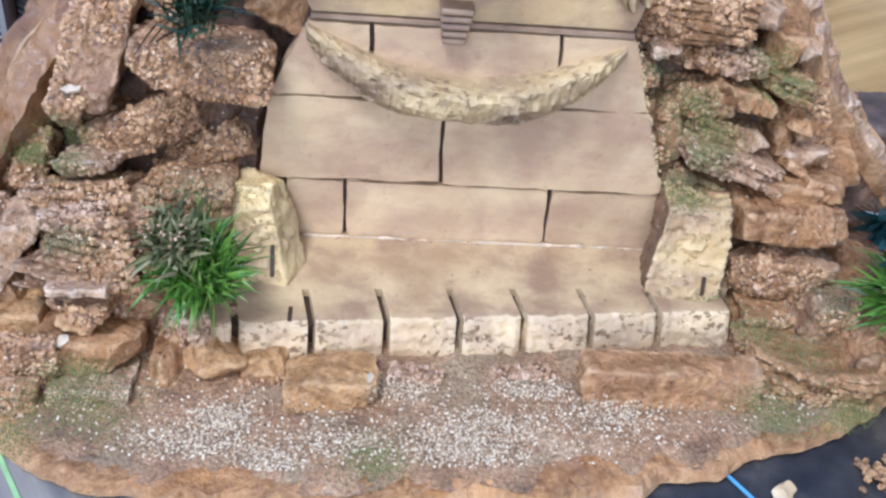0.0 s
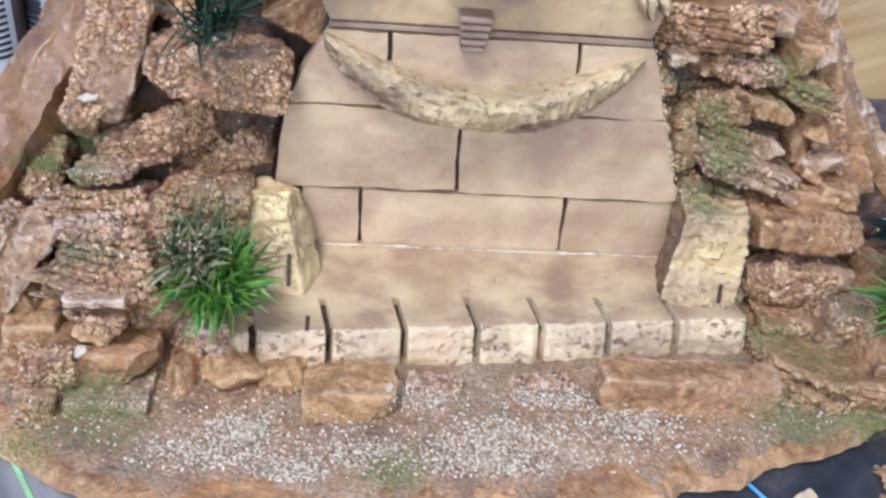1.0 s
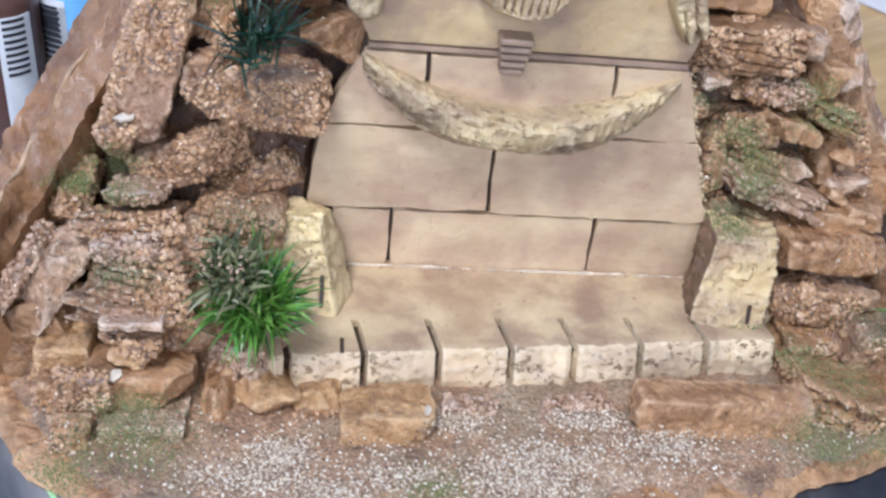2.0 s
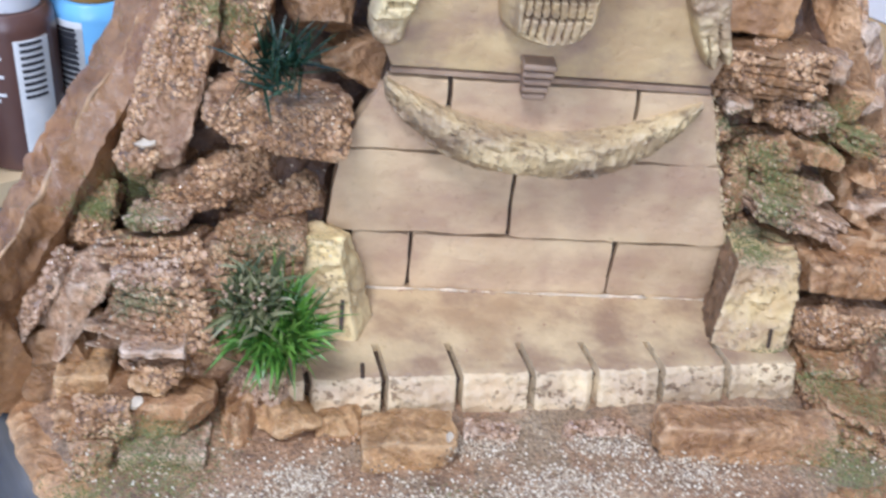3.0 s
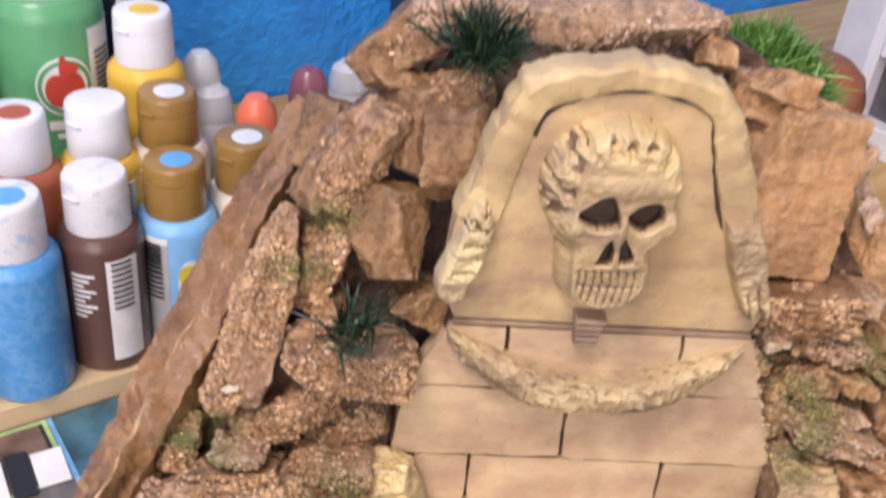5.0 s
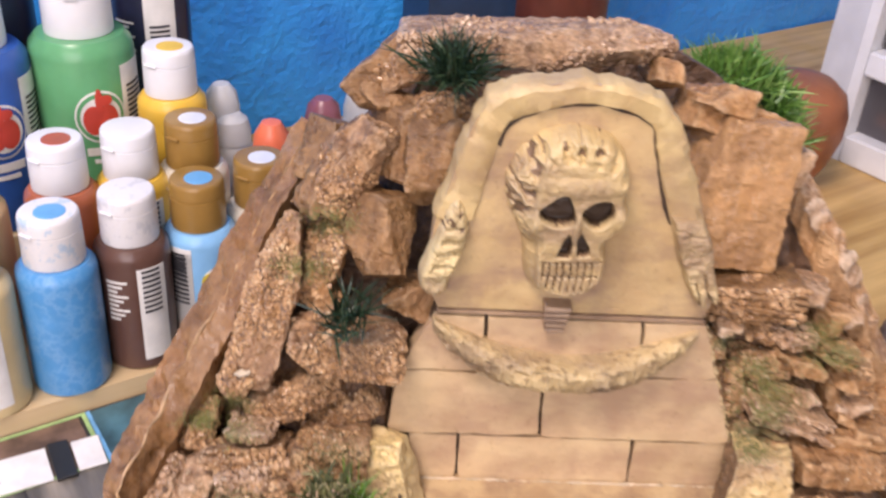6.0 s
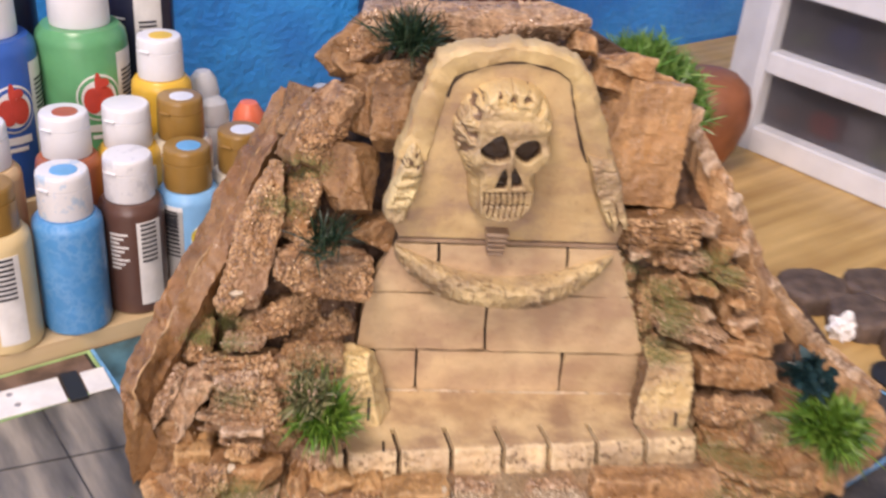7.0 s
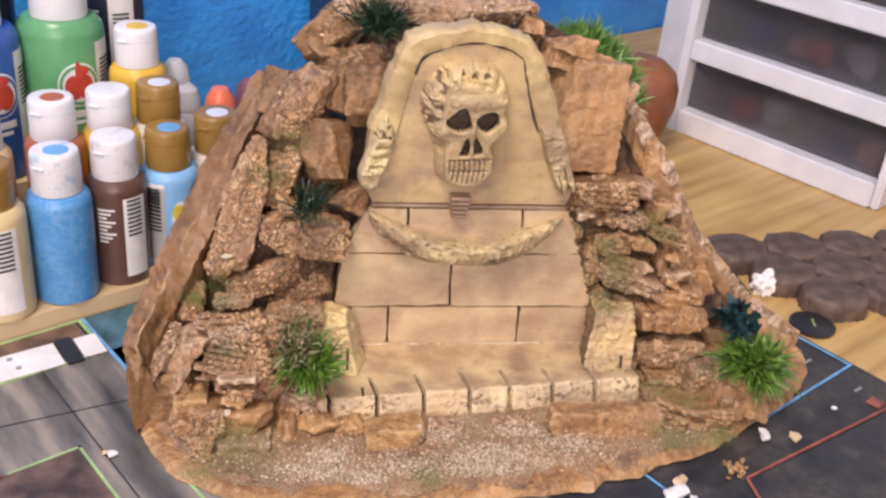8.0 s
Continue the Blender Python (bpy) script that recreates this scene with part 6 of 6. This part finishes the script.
bottle(-0.2295, 0.1130, ZT[1], 0.0178, H_, P_RUST, M_WHITE, L_, "rust red paint bottle with a white cap", D_RUST)
bottle(-0.1995, 0.1290, ZT[1], 0.0178, H_, P_YELLOW, M_WHITE, L_, "yellow paint bottle with a plain white cap", None, 1)
bottle(-0.1720, 0.1440, ZT[1], 0.0178, H_, P_SALMON, P_OCHRE, L_, "ivory paint bottle with an ochre cap", D_WHITE, 1)
bottle(-0.2670, 0.0920, ZT[1], 0.0178, H_, P_TAN, M_WHITE, L_, "tan paint bottle with a white cap", plain("yellow_dab", (0.7, 0.5, 0.08)))
bottle(-0.1870, 0.1720, ZT[2], 0.0178, 0.0955, P_YELLOW, M_WHITE, L_, "golden yellow paint bottle with a white cap", plain("yellow_smear", (0.72, 0.48, 0.08)), 1)
bottle(-0.2350, 0.1850, ZT[2], 0.0265, 0.1270, P_GREEN, M_WHITE, 0.030, "large green paint bottle with a white cap", plain("green_dab", (0.1, 0.4, 0.12)), 3, -60)
bottle(-0.2815, 0.1600, ZT[2], 0.0265, 0.1255, P_NAVY, M_WHITE, 0.030, "large deep blue paint bottle", None, 3, -50)
bottle(-0.2120, 0.2420, ZT[2], 0.0220, 0.1560, P_DARK, M_BLACK, 0.028, "dark paint bottle with a navy label", None, 2, -115)
bottle(-0.2930, 0.2150, ZT[2], 0.0240, 0.1560, P_DARK, M_BLACK, 0.028, "black paint bottle at the back")


def small_jar(x, y, z, r, h, lid, label):
    ob = thing("small_jar", pose(x, y, z), label, "jar", "small jars behind the bottles")
    part("body", lathe([(0, 0), (r * 0.9, 0), (r, 0.003), (r, h * 0.6), (r * 0.85, h * 0.66), (0, h * 0.66)], 24), M_CLEAR, ob, smooth=True)
    part("lid", lathe([(0, h * 0.66), (r * 0.95, h * 0.661), (r * 0.95, h * 0.78), (r * 0.8, h * 0.92), (r * 0.45, h * 0.99), (0, h)], 24), lid, ob, smooth=True)


M_CLEAR = plain("milky_plastic", (0.80, 0.84, 0.87), 0.3, 0.05, Transmission_Weight=0.45)
M_CORAL = plain("coral_plastic", (0.74, 0.17, 0.09), 0.3, 0.1)
M_PLUM = plain("plum_plastic", (0.26, 0.09, 0.12), 0.3, 0.1)
small_jar(-0.1664, 0.2000, 0.050, 0.0102, 0.0651, M_CLEAR, "small milky jar with a rounded lid")
small_jar(-0.1612, 0.1950, 0.050, 0.0116, 0.0502, M_CLEAR, "small milky jar with a low dome lid")
small_jar(-0.1353, 0.1700, 0.012, 0.0116, 0.0955, M_CORAL, "small jar with a coral dome lid")
small_jar(-0.1189, 0.3000, 0.000, 0.0130, 0.0670, M_PLUM, "small jar with a plum dome lid")
small_jar(-0.0954, 0.3400, 0.000, 0.0135, 0.0570, M_CLEAR, "small grey jar with a dome lid")

# ---- drawer unit ----
unit = thing("drawer_unit", Matrix.Translation((0.2720, 0.3890, 0.0)) @ Matrix.Rotation(radians(-55.0), 4, "Z"), "white plastic drawer unit with frosted grey drawers", "drawer unit")
WU, DU, HU = 0.2120, 0.24, 0.265
part("side_panel", plate([(-0.0340, 0.0110), (-0.0010, 0.0), (0.0075, 0.0), (0.0075, DU), (-0.0340, DU)], 0.0, HU, 0.0015), M_WHITE, unit)
part("side_panel", box((WU - 0.0075, 0.0, 0.0), (WU, DU, HU), 0.002, 2), M_WHITE, unit)
part("back_panel", box((0.008, DU - 0.005, 0.0), (WU - 0.008, DU, HU)), M_WHITE, unit)
RAILS = [(0.0, 0.0225), (0.071, 0.090), (0.139, 0.158), (0.207, 0.226), (0.252, HU)]
for z0, z1 in RAILS:
    part("rail", box((0.0078, -0.001, z0), (WU - 0.0078, DU - 0.006, z1), 0.0015, 2), M_WHITE, unit)
ITEMS = [plain("drawer_item_tan", (0.66, 0.36, 0.25)), plain("drawer_item_green", (0.25, 0.32, 0.12)), plain("drawer_item_coral", (0.65, 0.12, 0.07)), plain("drawer_item_blue", (0.08, 0.12, 0.4)), plain("drawer_item_pale", (0.6, 0.58, 0.55))]
M_LINER = plain("dark_drawer_inside", (0.235, 0.225, 0.24), 0.7)
for k, ((_, z0), (z1, _)) in enumerate(zip(RAILS, RAILS[1:])):
    dr = part("drawer", box((0.0085, 0.012, z0 + 0.001), (WU - 0.0085, 0.015, z1 - 0.001), 0.0008), M_FROST, unit, "frosted grey drawer front")
    part("drawer_back", box((0.0085, 0.075, z0 + 0.001), (WU - 0.0085, 0.08, z1 - 0.001)), M_LINER, dr)
    rng = random.Random(90 + k)
    for j in range(6):
        x, s = 0.026 + j * 0.031 + rng.uniform(-0.008, 0.008), rng.uniform(0.006, 0.015)
        part("stored_item", rock_mesh("stored_item", 300 + k * 9 + j, (s * 2, s * 1.5, s * 1.7), 0, ITEMS[(j * 2 + k) % 5], 4), None, dr, "blurred thing inside the drawer", m=pose(x, 0.0165 + s + rng.uniform(0.0, 0.010), z0 + 0.002 + s))

# ---- things round the model ----
pot = thing("clay_pot", pose(0.2165, 0.345, 0.0), "rounded brown clay pot behind the model", "pot")
part("bowl", lathe([(0, 0), (0.018, 0), (0.022, 0.004), (0.031, 0.022), (0.0365, 0.042), (0.0365, 0.058), (0.032, 0.072), (0.022, 0.0805), (0.010, 0.083), (0, 0.0832)], 40), M_CLAY, pot, smooth=True)

plant = thing("plastic_plant", pose(0.118, 0.188, 0.0), "bright green plastic plant standing behind the model", "plant")
part("foot", lathe([(0, 0), (0.02, 0), (0.018, 0.006), (0.004, 0.02), (0.003, 0.138), (0, 0.138)], 16), M_PINE, plant)
for k, (x, y, z, lean) in enumerate(((-0.020, -0.008, 0.140, -14), (-0.008, -0.002, 0.142, -4), (0.004, 0.002, 0.134, 6), (0.014, 0.006, 0.126, 14), (0.024, 0.010, 0.116, 22), (0.032, 0.012, 0.102, 30), (0.014, 0.0, 0.106, 12))):
    part("frond", mesh_from("frond", *blades(120 + k, 330, 0.021, 0.16, 0.0008, 1.2, base=0.007), M_FROND), None, plant, m=pose(x, y, z, 6, lean, 0))

jar = solid("maroon_jar", lathe([(0, 0), (0.034, 0), (0.038, 0.01), (0.038, 0.27), (0.034, 0.285), (0, 0.285)], 36), M_MAROON, "tall dark maroon jar by the blue wall", "jar", m=pose(0.0565, 0.468, 0), smooth=True)
solid("navy_box", rect(0.1775, 0.2700, 0.378, 0.415, 0.0, 0.27), M_NAVYBOX, "tall dark navy box by the blue wall", "box", m=None)

tiles = thing("hexagon_tiles", pose(0.0, 0, 0), "dark brown board of moulded hexagon paving", "terrain tile")
HR = 0.0276


def hexagon(seed):
    """One moulded stone: a fluted side and a softly domed, pitted top."""
    verts, faces = [], []
    k = 60
    rings = ((1.0, 0.0), (1.0, 0.0065), (0.985, 0.0098), (0.95, 0.0118), (0.88, 0.0128), (0.70, 0.0132), (0.45, 0.0134), (0.20, 0.0135))
    for share, z in rings:
        for i in range(k):
            t = math.tau * i / k
            side = (t - 0.14) % (math.pi / 3) - math.pi / 6
            r = HR * 0.835 / max(0.5, math.cos(side)) * (1 - 0.055 * abs(side / 0.52) ** 6)
            flute = (0.0009 * math.sin(i * 2.6) + 0.0010 * rough((math.cos(t), math.sin(t), 0), 3.5, seed)) * (1.0 if share > 0.93 else 0.2)
            x, y = (r * share + flute) * math.cos(t), (r * share + flute) * 0.89 * math.sin(t)
            verts.append((x, y, z + 0.0009 * rough((x, y, 0), 75, seed) * (z > 0.009)))
    verts.append((0, 0, 0.0135))
    for a in range(len(rings) - 1):
        for i in range(k):
            faces.append((a * k + i, a * k + (i + 1) % k, (a + 1) * k + (i + 1) % k, (a + 1) * k + i))
    for i in range(k):
        faces.append(((len(rings) - 1) * k + i, (len(rings) - 1) * k + (i + 1) % k, len(verts) - 1))
    return mesh_from("hexagon", verts, faces, M_HEX, True)


HEXES = [hexagon(k) for k in (17, 18, 19)]
for i in range(6):
    for j in range(4):
        x, y = 0.2335 + 0.0472 * i + 0.0225 * j, 0.1320 + 0.0035 * i - 0.0310 * j
        if j == 3 and i < 2:
            continue
        part("hexagon", HEXES[(i * 2 + j) % 3], None, tiles, m=pose(x, y, 0.0002, 0, 0, 180 * ((i + j) % 2)))

disc = thing("black_disc", pose(0.2517, 0.0445, 0.0), "round black plastic figure base with a green mark", "base")
part("base", lathe([(0, 0), (0.0144, 0), (0.0150, 0.001), (0.0150, 0.0028), (0.0138, 0.0034), (0, 0.0034)], 40), M_BLACK, disc, smooth=True)
part("paint_mark", box((-0.0006, -0.0045, 0.0032), (0.0006, 0.0045, 0.0037), 0.0001), M_GREENLINE, disc, "short green paint mark", m=pose(0.0005, 0, 0, 0, 0, -14))


def torn_scrap():
    """A torn lump of white foam with jagged points."""
    verts, faces = [], []
    for j in range(13):
        b = math.pi * j / 12
        for i in range(22):
            a = math.tau * i / 22
            v = Vector((math.cos(a) * math.sin(b), math.sin(a) * math.sin(b), math.cos(b)))
            r = 0.0078 * (1 + 0.75 * rough(v, 1.7, 5, 3))
            verts.append((v.x * r, v.y * r * 0.8, v.z * r * 1.05))
    for j in range(12):
        for i in range(22):
            faces.append((j * 22 + i, (j + 1) * 22 + i, (j + 1) * 22 + (i + 1) % 22, j * 22 + (i + 1) % 22))
    return mesh_from("white_crumb", verts, faces, M_SCRAP)


solid("white_crumb", torn_scrap(), M_PAPER, "small white torn scrap on the table", "scrap", m=pose(0.2347, 0.0872, 0.0070))
for k, (u, v, s) in enumerate(((-0.1885, 0.0375, 0.0030), (-0.1870, 0.0348, 0.0030), (0.1055, -0.1458, 0.0050), (0.1200, -0.1560, 0.0046), (0.1647, -0.1547, 0.0020), (0.0255, -0.1480, 0.0075), (0.0357, -0.1426, 0.0050), (0.0300, -0.1560, 0.0040))):
    p = rm(u, v, 0.0022 + s * 0.4)
    solid("foam_crumb", rock_mesh("foam_crumb", 410 + k, (s * 1.7, s * 1.0, s * 0.6), 0, M_PAPER if k % 3 else M_RACK, 6), M_PAPER, "tiny pale crumb of foam on the mat", "crumb", m=pose(p.x, p.y, p.z, 0, 0, 37 * k), group="crumbs on the mat")
for k in range(16):
    rng = random.Random(700 + k)
    x, y, s = rng.gauss(0.1405, 0.0045), rng.gauss(-0.0925, 0.0045), rng.uniform(0.0010, 0.0021)
    if inside(x, y, BASE):
        continue
    skin = (M_GOLDEN, M_ORANGE, M_SMOOTH, M_GOLDEN)[k % 4]
    solid("rock_crumb", rock_mesh("rock_crumb", 640 + k, (s * 1.5, s * 1.2, s), 1, skin, 7), skin, "small brown crumb broken off the model", "crumb", m=pose(x, y, Z3 + s * 0.42, 0, 0, 50 * k), group="brown crumbs beside the base")
